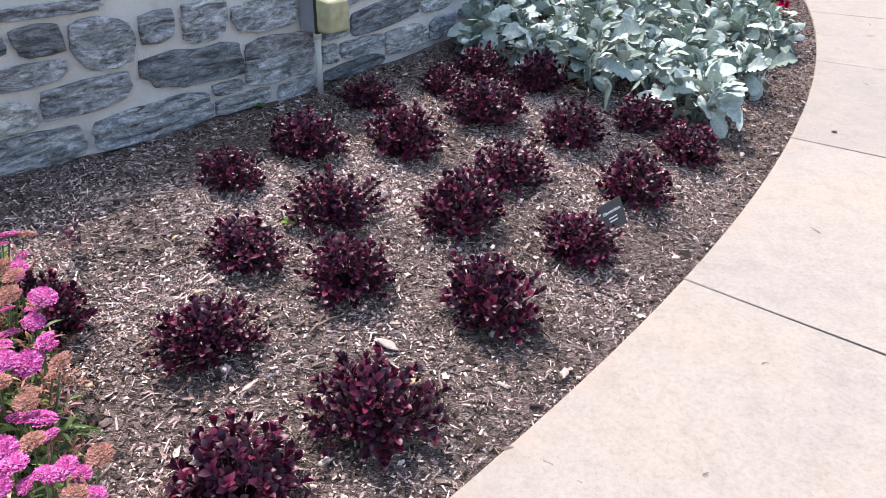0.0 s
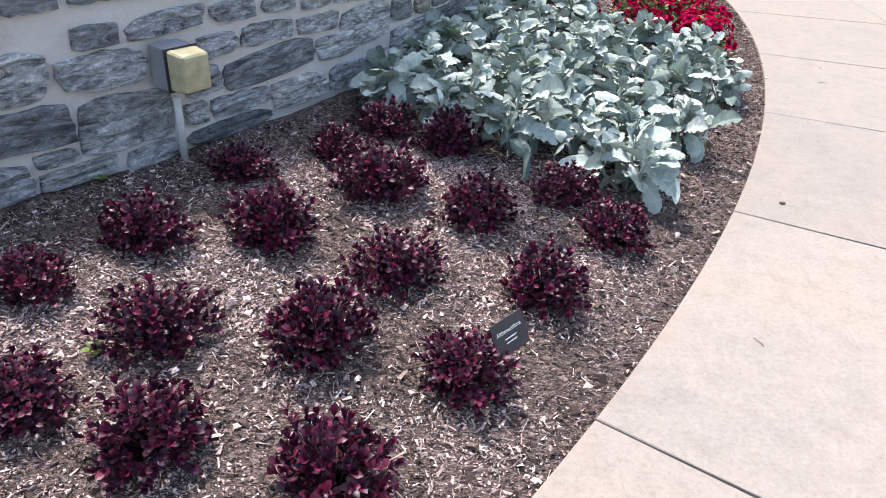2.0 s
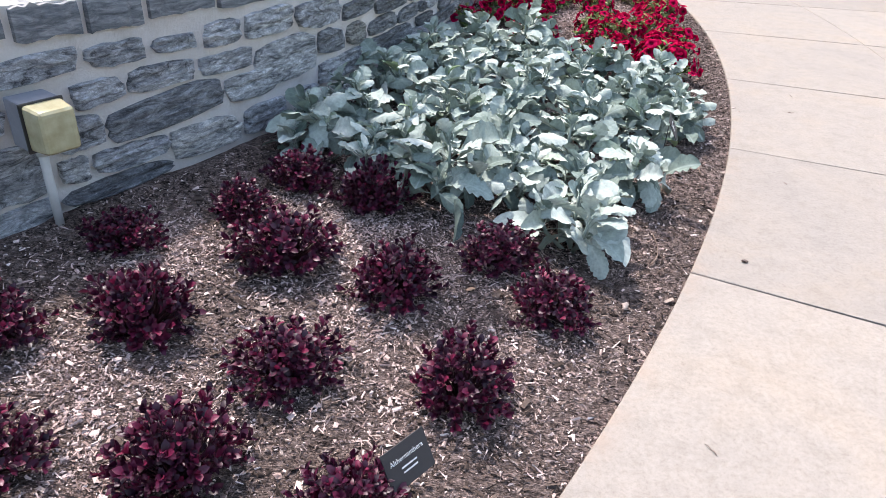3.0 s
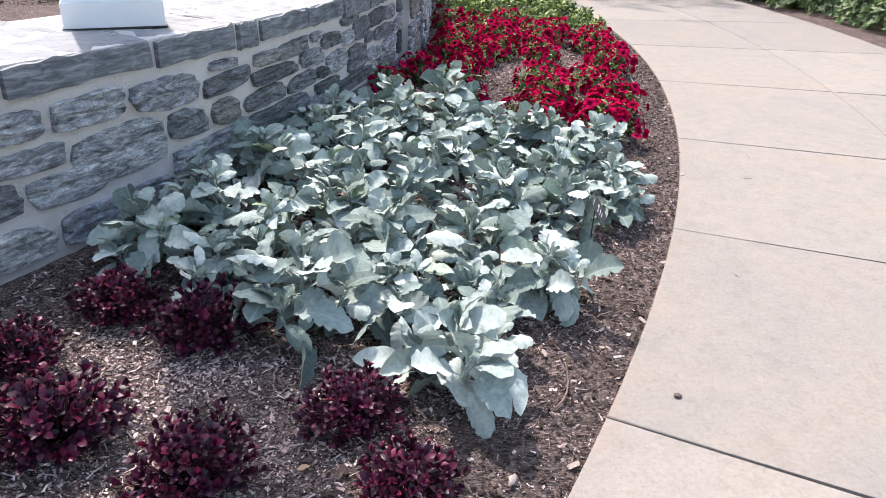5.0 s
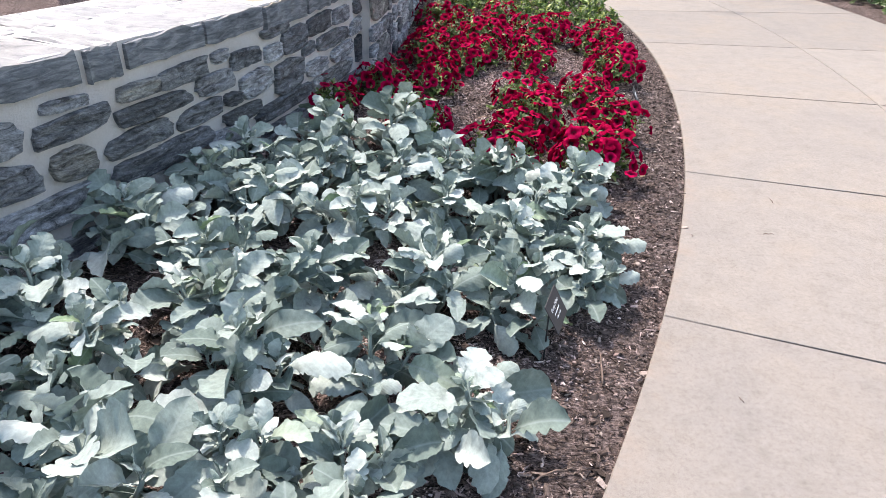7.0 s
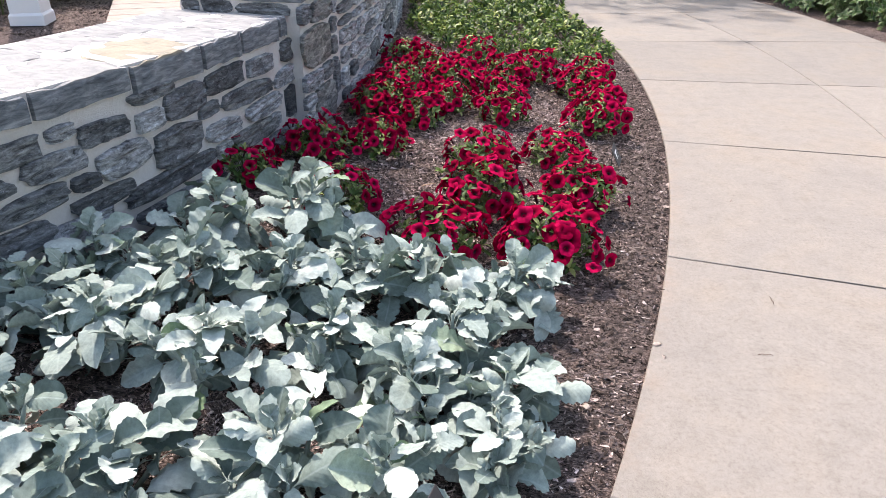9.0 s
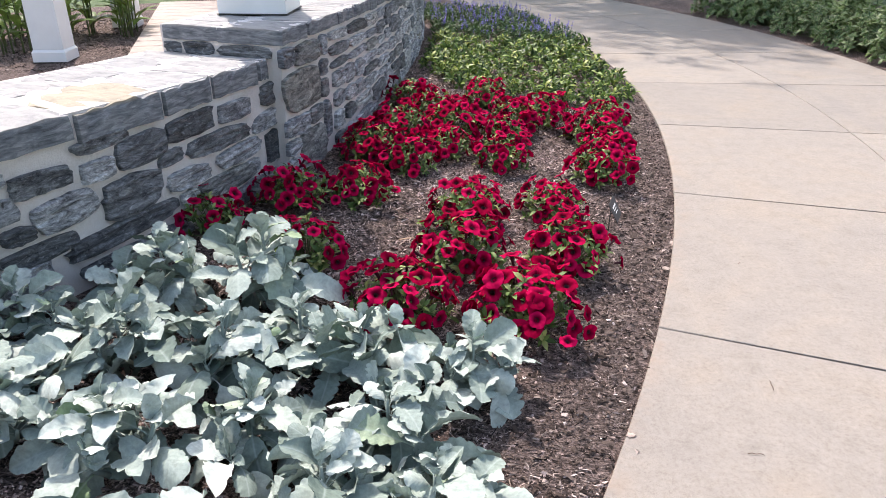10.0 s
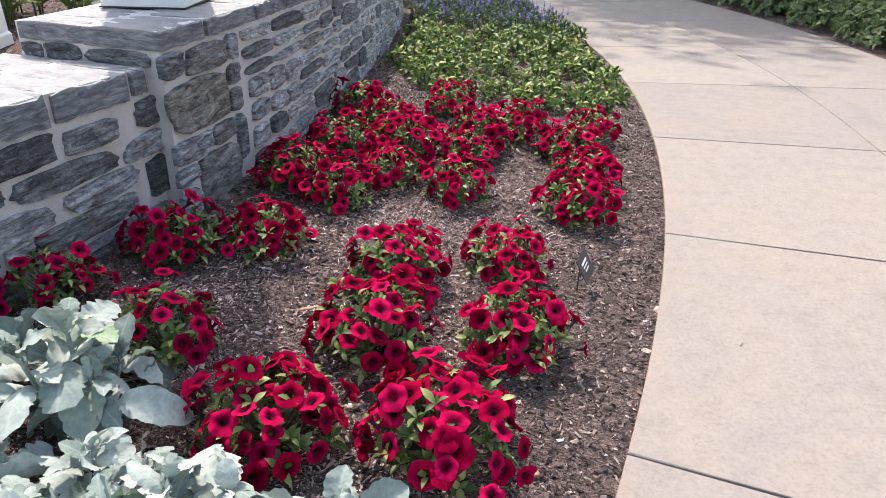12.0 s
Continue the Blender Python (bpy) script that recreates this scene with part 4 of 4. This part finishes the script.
# pink flower clusters
def pink_head(seed, mat):
    rnd = random.Random(seed)
    h = Heap()
    v0, f0 = leaf_shape(0.0075, 0.0065, 0, 0.3, 0.3, 2)
    for k in range(70):
        q = 0.031 * math.sqrt((k + 0.5) / 70)
        a = k * 137.5
        p = Vector((q * math.cos(radians(a)), q * math.sin(radians(a)), 0.010 * (1 - (q / 0.031) ** 2) + rnd.uniform(-0.002, 0.003)))
        for n in range(4):
            h.add(v0, f0, aim(p, n * 90 + k * 31, rnd.uniform(5, 45), 0, rnd.uniform(0.8, 1.2)))
    return h.mesh("flower_head", mat)


HEADS = [pink_head(1, M_PINK), pink_head(2, M_PINK), pink_head(3, M_FADED)]


def pink_plant(x, y, seed, size, heads):
    rnd = random.Random(seed)
    leaves, stems = leafy_mound(seed, 0.17, 0.26, 46, 9, 0.05, 0.010, M_GREEN, (0, 60))
    ob = thing("pink_yarrow", "pink flat-topped yarrow with ferny green and fading stems", "plant", "pink yarrows", Matrix.Translation(ground_at(x, y, 0.005)) @ Matrix.Diagonal((size, size, size, 1)))
    for k in range(heads):
        a, q = k * 137.5 + rnd.uniform(-15, 15), 0.19 * math.sqrt((k + 0.5) / heads)
        p = Vector((q * math.cos(radians(a)), q * math.sin(radians(a)), 0.30 - 1.9 * q * q + rnd.uniform(-0.03, 0.05)))
        v, f = tube([(p.x * 0.3, p.y * 0.3, 0), (p.x * 0.8, p.y * 0.8, p.z * 0.6), tuple(p)], [0.003, 0.0025, 0.002], 4)
        stems.add(v, f)
        s = rnd.uniform(0.5, 0.95)
        part("flower_head", HEADS[2] if rnd.random() < 0.28 else HEADS[k % 2], None, ob, "", Matrix.Translation(p) @ pose(0, 0, 0, rnd.uniform(-25, 25), rnd.uniform(-25, 25), 0) @ Matrix.Diagonal((s, s, s, 1)))
    part("foliage", leaves.mesh("foliage", M_GREEN), None, ob)
    fern, _ = leafy_mound(seed + 50, 0.21, 0.29, 60, 10, 0.035, 0.006, M_FADED, (-10, 70))
    part("faded_foliage", fern.mesh("faded_foliage", M_FADED), None, ob, "brown and orange fading ferny leaves")
    part("branchwork", stems.mesh("branchwork", M_GSTEM), None, ob)


pink_plant(-0.66, 1.02, 901, 1.0, 48)
pink_plant(-0.80, 1.20, 902, 1.0, 46)
pink_plant(-0.96, 1.42, 903, 0.95, 40)
pink_plant(-0.45, 0.77, 904, 0.95, 40)


# ---- plant signs ----
def lettering(text, size):
    cu = bpy.data.curves.new("lettering", "FONT")
    cu.body, cu.size, cu.align_x, cu.align_y, cu.extrude = text, size, "CENTER", "CENTER", 0.0003
    tmp = new("lettering_source", cu)
    me = bpy.data.meshes.new_from_object(tmp)
    bpy.data.objects.remove(tmp)
    me.materials.append(M_INK)
    return me


def plant_sign(x, y, turned, lines, label, z=0.085, tilt=60):
    """A small engraved plate on a stake; lines are (text or bar width, size, height on the plate)."""
    ob = thing("plant_sign", label, "plant sign", "plant signs", Matrix.Translation(ground_at(x, y)) @ pose(0, 0, 0, 0, 0, turned + 90))
    v, f = tube([(0, 0.02, -0.05), (0, 0.02, z)], [0.003, 0.003], 6)
    part("stake", mesh_of("stake", v, f, M_METAL), None, ob, "thin dark metal stake")
    plate = part("plate", box((0.140, 0.102, 0.003), (0, 0, 0), 0.0008), M_SIGN, ob, "dark grey engraved plate", Matrix.Translation((0, 0.0, z)) @ pose(0, 0, 0, tilt, 0, 0))
    for what, size, at in lines:
        if isinstance(what, str):
            part("lettering", lettering(what, size), None, plate, "", Matrix.Translation((0, at, 0.0019)))
        else:
            part("lettering_bar", box((what, size, 0.0006), (0, at, 0.0019)), M_INK, plate)
    return ob


plant_sign(0.835, 2.228, -42, (("Althernanthera", 0.0175, 0.016), (0.05, 0.004, -0.006), (0.046, 0.004, -0.018)), "small dark plate naming the burgundy plants, on a stake", 0.105)
plant_sign(2.05, 4.36, -18, (("Dusty Miller", 0.017, 0.016), (0.06, 0.004, -0.003), ("New Look", 0.011, -0.018)), "small dark plate naming the silver plants, on a stake", 0.20)
plant_sign(2.86, 6.86, -14, ((0.07, 0.010, 0.016), (0.06, 0.005, 0.0), (0.05, 0.005, -0.015)), "small dark plate among the red petunias, on a stake", 0.13)
plant_sign(3.05, 11.9, 8, ((0.07, 0.010, 0.016), (0.05, 0.005, -0.01)), "small dark plate on a stake among the green plants", 0.17)


# ---- litter ----
def twig(points, r, label, name="twig", mat=M_BARK):
    pts = [Vector(p) for p in points]
    v, f = tube(pts, [r * (1 - 0.5 * i / len(pts)) for i in range(len(pts))], 6)
    return tagged(part(name, mesh_of(name, v, f, mat)), label, name)


def wandering(x, y, angle, length, n, z, rnd, bend=25, on_bed=True):
    out, a = [], angle
    for i in range(n + 1):
        zz = bed_height(x, y) + z if on_bed else z
        out.append((x, y, zz + (0.004 if i % 2 else 0)))
        a += rnd.uniform(-bend, bend)
        x, y = x + length / n * math.cos(radians(a)), y + length / n * math.sin(radians(a))
    return out


rnd = random.Random(21)
for x, y, a, L in ((1.66, 2.40, 120, 0.055), (3.27, 5.64, 70, 0.07), (3.10, 5.31, 20, 0.06), (1.20, 1.62, 40, 0.03), (2.62, 4.2, 100, 0.03), (3.4, 6.6, 60, 0.035), (0.93, 1.2, 30, 0.02)):
    twig(wandering(x, y, a, L * 0.8, 4, 0.002, rnd, 16, False), 0.0015, "small dark curled twig lying on the concrete walk")
for x, y, a, L in ((0.52, 1.22, -20, 0.22), (1.72, 3.35, 60, 0.24), (0.30, 1.33, 100, 0.14), (-0.95, 2.05, 20, 0.25), (-0.6, 1.75, 70, 0.12), (2.2, 4.25, 80, 0.15), (-0.1, 1.55, 60, 0.15), (1.95, 3.85, 40, 0.13)):
    twig(wandering(x, y, a, L, 5, 0.014, rnd, 14), 0.0036, "thin dry brown twig lying on the mulch")
for x, y in ((2.12, 3.43), (1.62, 2.95)):
    bm = bmesh.new()
    bmesh.ops.create_icosphere(bm, subdivisions=2, radius=0.010)
    for v in bm.verts:
        v.co = Vector((v.co.x * 1.4, v.co.y, v.co.z * 0.6)) * (1 + 0.3 * noise.noise(v.co * 90)) + Vector((x, y, 0.006))
    tagged(part("soil_clod", bm, M_SOIL), "small dark crumb of soil on the concrete walk", "soil clod")


def flake(x, y, L, W, turn, mat, name, label, z=0.016, lift=6):
    """A curled flake of bark or a dead leaf, with real thickness."""
    v, f = leaf_shape(L * 0.8, W * 0.8, 0, rnd.uniform(0.0, 0.25), rnd.uniform(-0.1, 0.25), 6, rnd=rnd)
    v = [(a, b + rnd.uniform(-1, 1) * W * 0.17, c * 0.35 + rnd.uniform(-1, 1) * W * 0.05) for a, b, c in v]
    k = len(v)
    v2 = [(a, b, c - 0.0025) for a, b, c in v]
    rim = [i * 3 for i in range(7)] + [i * 3 + 2 for i in range(6, -1, -1)]
    faces = f + [tuple(k + i for i in reversed(q)) for q in f] + [(rim[i], rim[i] + k, rim[(i + 1) % 14] + k, rim[(i + 1) % 14]) for i in range(14)]
    ob = part(name, mesh_of(name, list(v) + v2, faces, mat), None, None, "", aim(ground_at(x, y) + Vector((0, 0, z)), turn, lift, rnd.uniform(-15, 15)))
    return tagged(ob, label, name.replace("_", " "))


for x, y, L, W, a in ((0.27, 1.41, 0.06, 0.035, 250), (0.23, 1.43, 0.055, 0.03, 220), (-0.47, 1.66, 0.04, 0.025, 20), (-0.62, 1.9, 0.035, 0.02, 70), (1.86, 6.42, 0.09, 0.035, 10), (-0.6, 1.27, 0.03, 0.022, 0), (1.0, 3.05, 0.04, 0.025, 30), (-0.25, 2.32, 0.05, 0.03, 120), (2.68, 5.85, 0.035, 0.028, 50)):
    flake(x, y, L, W, a, M_DRY, "dead_leaf", "curled tan dead leaf lying on the mulch")
for x, y, L, W, a in ((0.16, 1.52, 0.11, 0.035, 150), (1.60, 3.55, 0.05, 0.03, 20), (1.55, 3.05, 0.05, 0.03, 60), (0.05, 1.15, 0.06, 0.02, 220), (-0.22, 1.32, 0.06, 0.02, 50), (2.30, 4.75, 0.05, 0.03, 10), (1.73, 3.6, 0.045, 0.03, 100), (0.62, 1.5, 0.05, 0.025, 80), (2.75, 5.35, 0.04, 0.03, 0), (2.76, 5.27, 0.035, 0.03, 40), (2.47, 4.98, 0.035, 0.03, 70), (1.05, 2.15, 0.04, 0.025, 15)):
    flake(x, y, L, W, a, M_PALE, "bark_flake", "pale flake of bark lying on the mulch")

# stray green sprigs
for x, y, s in ((-0.28, 2.08, 1.0), (1.95, 6.62, 1.2), (-0.62, 2.93, 0.8)):
    h = Heap()
    for k in range(5):
        v, f = leaf_shape(0.045, 0.026, 0.15, 0.2, 0.3, 5)
        h.add(v, f, aim((0, 0, 0.01), k * 75, 35, 0, 0.7 + 0.1 * k))
    ob = thing("weed_seedling", "small bright green weed seedling in the mulch", "weed", m=Matrix.Translation(ground_at(x, y)) @ Matrix.Diagonal((s, s, s, 1)))
    part("leaves", h.mesh("leaves", M_GREEN2), None, ob)
h = Heap()
for k in range(22):
    v, f = leaf_shape(0.04, 0.012, 0.1, 0.3, 0.3, 4)
    h.add(v, f, aim((0.02 * math.cos(k), 0.02 * math.sin(k), 0.02 + 0.004 * k), k * 137, 40, 0, rnd.uniform(0.7, 1.2)))
ob = thing("burgundy_seedling", "sparse thin burgundy seedling standing in the mulch", "plant", m=Matrix.Translation(ground_at(-0.88, 1.79)))
part("leaves", h.mesh("leaves", M_PURPLE), None, ob)


# ---- garden behind the wall ----
def garden_path():
    ob = tagged(new("garden_path"), "tan paved garden path behind the stone wall", "path", kind="structure")
    me = bpy.data.meshes.new("paver")
    bm = box((1.25, 0.34, 0.06), (0, 0, 0), 0.006)
    bm.to_mesh(me)
    bm.free()
    me.materials.append(M_TAN)
    for k in range(18):
        y = 9.3 + 0.33 * k
        part("paver", me, None, ob, "", Matrix.Translation((-1.11 - 0.42 * (y - 10.85), y, 0.10)) @ pose(0, 0, 0, 0, 0, 22.8))
    return ob


garden_path()


def broad_plant(x, y, seed):
    rnd = random.Random(seed)
    ob = thing("broad_leaved_plant", "tall upright green broad-leaved plant in the garden bed", "plant", "broad-leaved plants", Matrix.Translation((x, y, 0.06)))
    st = Heap()
    for s in range(5):
        sx, sy = rnd.uniform(-0.12, 0.12), rnd.uniform(-0.12, 0.12)
        v, f = tube([(sx, sy, 0), (sx * 1.2, sy * 1.2, 0.5), (sx * 1.4, sy * 1.4, 0.9)], [0.010, 0.008, 0.005], 6)
        st.add(v, f)
        for k in range(7):
            v, f = leaf_shape(0.34, 0.10, 0.12, 0.35, 0.9, 8, rnd=rnd)
            part("leaf", mesh_of("leaf", v, f, M_GREEN2), None, ob, "", aim((sx * 1.2, sy * 1.2, 0.10 + 0.12 * k), k * 137 + s * 40, rnd.uniform(35, 65), 0, rnd.uniform(0.8, 1.1)))
    part("branchwork", st.mesh("branchwork", M_GSTEM), None, ob)


for i, (x, y) in enumerate(((-2.75, 11.35), (-2.45, 11.9), (-3.15, 11.6), (-3.0, 10.7), (-3.4, 12.2), (-2.9, 11.9), (-3.3, 11.1), (-2.6, 12.3), (-3.6, 11.6))):
    broad_plant(x, y, 950 + i)


# ---- a tree beyond the view, shading the far walk ----
def shade_tree(x, y, seed):
    rnd = random.Random(seed)
    ob = thing("shade_tree", "broad leafy shade tree over the far walk", "tree", m=Matrix.Translation((x, y, -0.16)) @ Matrix.Diagonal((1.7, 1.7, 1.7, 1)))
    limbs, leaves = Heap(), Heap()
    v, f = tube([(0, 0, 0), (0.05, 0.02, 1.5), (0.2, -0.1, 3.2), (0.3, -0.2, 5.0)], [0.28, 0.22, 0.17, 0.10], 10)
    part("trunk", mesh_of("trunk", v, f, M_BARK), None, ob)
    lv, lf = leaf_shape(0.16, 0.10, 0.0, 0.2, 0.3, 2)
    for k in range(26):
        az, reach, z = k * 137.5, rnd.uniform(1.6, 4.6), rnd.uniform(4.2, 7.6)
        ex, ey = reach * math.cos(radians(az)) + 0.8, reach * math.sin(radians(az)) - 1.0
        v, f = tube([(0.2, -0.1, 3.0 + (k % 5) * 0.4), (ex * 0.55, ey * 0.55, z * 0.9), (ex, ey, z)], [0.08, 0.05, 0.02], 5)
        limbs.add(v, f)
        for n in range(900):
            p = Vector((rnd.gauss(0, 0.75), rnd.gauss(0, 0.75), rnd.gauss(0, 0.45)))
            leaves.add(lv, lf, aim(Vector((ex, ey, z)) + p, rnd.uniform(0, 360), rnd.uniform(-30, 40), rnd.uniform(-40, 40), rnd.uniform(0.6, 1.1)))
    part("limbs", limbs.mesh("limbs", M_BARK), None, ob)
    part("crown", leaves.mesh("crown", M_DGREEN), None, ob)


shade_tree(0.0, 26.6, 77)
shade_tree(11.0, 25.4, 78)


# ---- loose mulch ----
def scatter_chips(name, count, mat, label, seed, pick, length, z_lift=0.004, arc=(-50, 14), depth=(0.004, 2.4)):
    rng = np.random.default_rng(seed)
    th = rng.uniform(*arc, count * 3)
    d = rng.uniform(*depth, count * 3)
    a = np.radians(th)
    x, y = EDGE_C.x + (EDGE_R - d) * np.cos(a), EDGE_C.y + (EDGE_R - d) * np.sin(a)
    rw = np.hypot(x - WALL_C.x, y - WALL_C.y)
    near = np.where(th < 0, 1.0, 0.45)
    keep = (np.abs(rw - WALL_R + WALL_T / 2) > WALL_T / 2 + 0.02) & (rng.random(count * 3) < pick(d, rw - WALL_R, x, y) * near)
    x, y = x[keep][:count], y[keep][:count]
    n = len(x)
    z = np.array([bed_height(float(p), float(q)) for p, q in zip(x, y)])
    L = rng.uniform(*length, n) * rng.choice([0.45, 0.8, 1.6], n, p=[0.62, 0.31, 0.07])
    W = L * rng.uniform(0.25, 0.9, n) * rng.choice([1.0, 0.6], n)
    # one in eight is a long thin strand
    strand = rng.random(n) < 0.10
    L = np.where(strand, rng.uniform(0.016, 0.045, n), L)
    W = np.where(strand, rng.uniform(0.0013, 0.0032, n), W)
    T = rng.uniform(0.0012, 0.004, n)
    yaw, tip, roll = rng.uniform(0, 2 * np.pi, n), rng.normal(0, 0.30, n), rng.normal(0, 0.35, n)
    ridge = np.array([(-1, -1, -1), (1, -0.7, -1), (0.9, 1, -1), (-1, 0.8, -1), (-0.75, 0.1, 1), (0.8, -0.1, 1)], float) * 0.5
    v = ridge[None] * np.stack([L, W, T], 1)[:, None]
    v += rng.normal(0, 0.10, v.shape) * np.minimum(L, 0.014)[:, None, None]
    v[:, :, 2] += (rng.normal(0, 0.10, n) * L)[:, None] * (ridge[None, :, 0] ** 2) * 4
    cr, sr = np.cos(roll)[:, None], np.sin(roll)[:, None]
    y1, z1 = v[..., 1] * cr - v[..., 2] * sr, v[..., 1] * sr + v[..., 2] * cr
    ct, st = np.cos(tip)[:, None], np.sin(tip)[:, None]
    x1, z2 = v[..., 0] * ct - z1 * st, v[..., 0] * st + z1 * ct
    cy, sy = np.cos(yaw)[:, None], np.sin(yaw)[:, None]
    out = np.stack([x1 * cy - y1 * sy + x[:, None], x1 * sy + y1 * cy + y[:, None], z2 + (z + rng.uniform(0.0, z_lift * 2, n))[:, None]], 2)
    o = np.arange(n) * 6
    f = []
    for shape in ((0, 1, 5, 4), (2, 3, 4, 5), (1, 2, 5), (3, 0, 4)):
        f += (np.array(shape)[None] + o[:, None]).tolist()
    me = bpy.data.meshes.new(name)
    me.from_pydata(out.reshape(-1, 3).tolist(), [], f)
    me.materials.append(mat)
    return tagged(part(name, me), label, "mulch", kind="stuff")


def pale_share(d, w, x, y):
    """Share of pale chips: bleached and dry in the bed, fresher and darker further on along the walk."""
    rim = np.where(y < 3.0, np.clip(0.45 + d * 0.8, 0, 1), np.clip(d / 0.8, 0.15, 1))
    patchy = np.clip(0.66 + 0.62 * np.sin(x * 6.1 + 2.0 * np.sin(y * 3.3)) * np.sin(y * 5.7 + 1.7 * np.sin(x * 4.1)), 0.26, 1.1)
    # fewer pale chips beyond y 5.2 and by the wall: painted-in shade
    unshaded = np.where(y > 5.2, 0.55, 1.0) * np.clip((w - 0.12) / 0.26, 0.3, 1)
    return patchy * rim * unshaded


scatter_chips("bark_mulch", 115000, M_CHIP, "loose sun-bleached shredded bark mulch", 5, pale_share, (0.006, 0.017))
scatter_chips("dark_bark_mulch", 84000, M_CHIP_DARK, "loose dark shredded bark mulch, damp by the walk, painted shade by the wall", 6, lambda d, w, x, y: 1.0 - 0.75 * pale_share(d, w, x, y), (0.009, 0.026))
scatter_chips("shredded_bark_fines", 125000, M_CHIP, "fine bleached shreds in the bark mulch", 9, pale_share, (0.005, 0.013), 0.003)
scatter_chips("dark_bark_mulch", 9000, M_CHIP_DARK, "dark bark mulch round the garden posts", 7, lambda d, w, x, y: np.ones_like(d), (0.014, 0.045), 0.004, (2, 32), (4.6, 7.2))

# ---- wall stones ----
# stones of the low wall, stretch by stretch, in centimetres: along the face from, to, and heights from, to
BY_PINK = ((-683, -667, 55, 66), (-665, -642, 46, 66), (-640, -626, 52, 65), (-623, -603, 49, 66), (-601, -568, 48, 62), (-597, -560, 25, 46), (-643, -599, 33, 48),
           (-680, -647, 32, 45), (-697, -668, 45, 54), (-702, -682, 30, 42), (-665, -616, 16, 30), (-708, -668, 15, 29), (-614, -599, 26, 31), (-614, -586, 17, 24),
           (-582, -559, 15, 24), (-543, -511, 25, 34), (-555, -545, 26, 35), (-557, -511, 17, 24), (-689, -651, 68, 72), (-694, -685, 57, 64))
BY_OUTLET = ((-574, -541, 63, 72), (-593, -577, 63, 71), (-538, -516, 63, 71), (-512, -493, 63, 69), (-462, -421, 38, 57), (-492, -464, 50, 58), (-524, -495, 51, 60),
             (-545, -526, 51, 60), (-535, -483, 36, 49), (-480, -450, 35, 47), (-510, -474, 20, 33), (-471, -445, 20, 32), (-553, -537, 37, 49))
BY_SILVER = ((-488, -470, 61, 71), (-466, -437, 60, 71), (-434, -399, 57, 70), (-418, -397, 43, 55), (-393, -375, 42, 54), (-418, -374, 29, 40), (-396, -366, 56, 65),
             (-391, -373, 66, 70), (-361, -342, 62, 68), (-364, -325, 53, 60), (-371, -338, 43, 52), (-335, -307, 43, 51), (-370, -330, 32, 41), (-341, -313, 61, 69),
             (-322, -297, 52, 61), (-310, -299, 64, 69), (-346, -315, 33, 42), (-318, -291, 24, 36))
BY_PETUNIA = ((-298, -275, 58, 66), (-293, -267, 43, 55), (-271, -257, 55, 63), (-265, -235, 37, 53), (-273, -248, 66, 71), (-255, -229, 55, 67), (-228, -199, 58, 68),
              (-235, -221, 50, 56), (-218, -173, 47, 56), (-232, -205, 37, 46), (-200, -164, 37, 46), (-226, -216, 28, 36), (-307, -278, 35, 42), (-305, -293, 44, 50),
              (-284, -229, 29, 37), (-214, -171, 26, 36), (-280, -222, 17, 26), (-169, -135, 46, 55), (-194, -170, 57, 66), (-158, -136, 28, 44), (-159, -136, 57, 68),
              (-179, -167, 28, 35), (-197, -146, 16, 25))
rnd = random.Random(37)
for stretch in (BY_PINK, BY_OUTLET, BY_SILVER, BY_PETUNIA):
    for sa, sb, za, zb in stretch:
        lay_stone(rnd, wall_low, WALL_R - 0.006, sa / 100, sb / 100, za / 100, zb / 100, -0.004)
lay_wall(wall_low, WALL_R - 0.006, -50, PIER, lambda p: wall_top(p) - 0.115, 31, lambda p: 1.4 if p < -30 else 0.88)
lay_caps(wall_low, WALL_R, WALL_T, -50, PIER - 0.1, wall_top, 32, 0.108, (-5.13, -4.815, -4.21, -3.73, -3.557, -3.138, -2.705, -2.285, -1.97, -1.6), -2.5)
TAKEN.clear()
S0, r = radians(PIER) * (WALL_R + 0.071), WALL_R + 0.071
rnd = random.Random(36)
for sa, sb, za, zb in ((-0.03, 0.13, 0.735, 0.845), (0.13, 0.44, 0.715, 0.845), (-0.03, 0.42, 0.485, 0.72), (-0.03, 0.25, 0.375, 0.49), (0.25, 0.45, 0.385, 0.49), (-0.03, 0.12, 0.29, 0.38), (0.12, 0.45, 0.15, 0.385), (-0.03, 0.12, 0.14, 0.29), (0.42, 0.53, 0.49, 0.61), (0.42, 0.53, 0.61, 0.72), (0.44, 0.53, 0.72, 0.845), (0.45, 0.53, 0.26, 0.49)):
    lay_stone(rnd, wall_tall, r, S0 + sa, S0 + sb, za, zb, 0.012)
lay_wall(wall_tall, WALL_R + 0.071, PIER + math.degrees(0.53 / r) + 0.6, 24, lambda p: PIER_TOP - 0.085, 33, lambda p: 0.9)
lay_caps(wall_tall, WALL_R + 0.078, 0.66, PIER - 0.15, 24, lambda p: PIER_TOP, 34, 0.075)
# end face of the taller wall, above the low one
rnd = random.Random(35)
for r0, r1, za, zb in ((8.98, 8.66, 0.785, 0.85), (8.66, 8.47, 0.785, 0.855), (8.47, 8.36, 0.785, 0.85)):
    p = on_wall(PIER, (r0 + r1) / 2, (za + zb) / 2)
    part("stone", STONES[rnd.randrange(18)], None, wall_tall, "", Matrix.Translation(p) @ pose(0, 0, 0, 0, 0, PIER + 180) @ Matrix.Diagonal((r0 - r1 - 0.015, 0.018, zb - za, 1)))
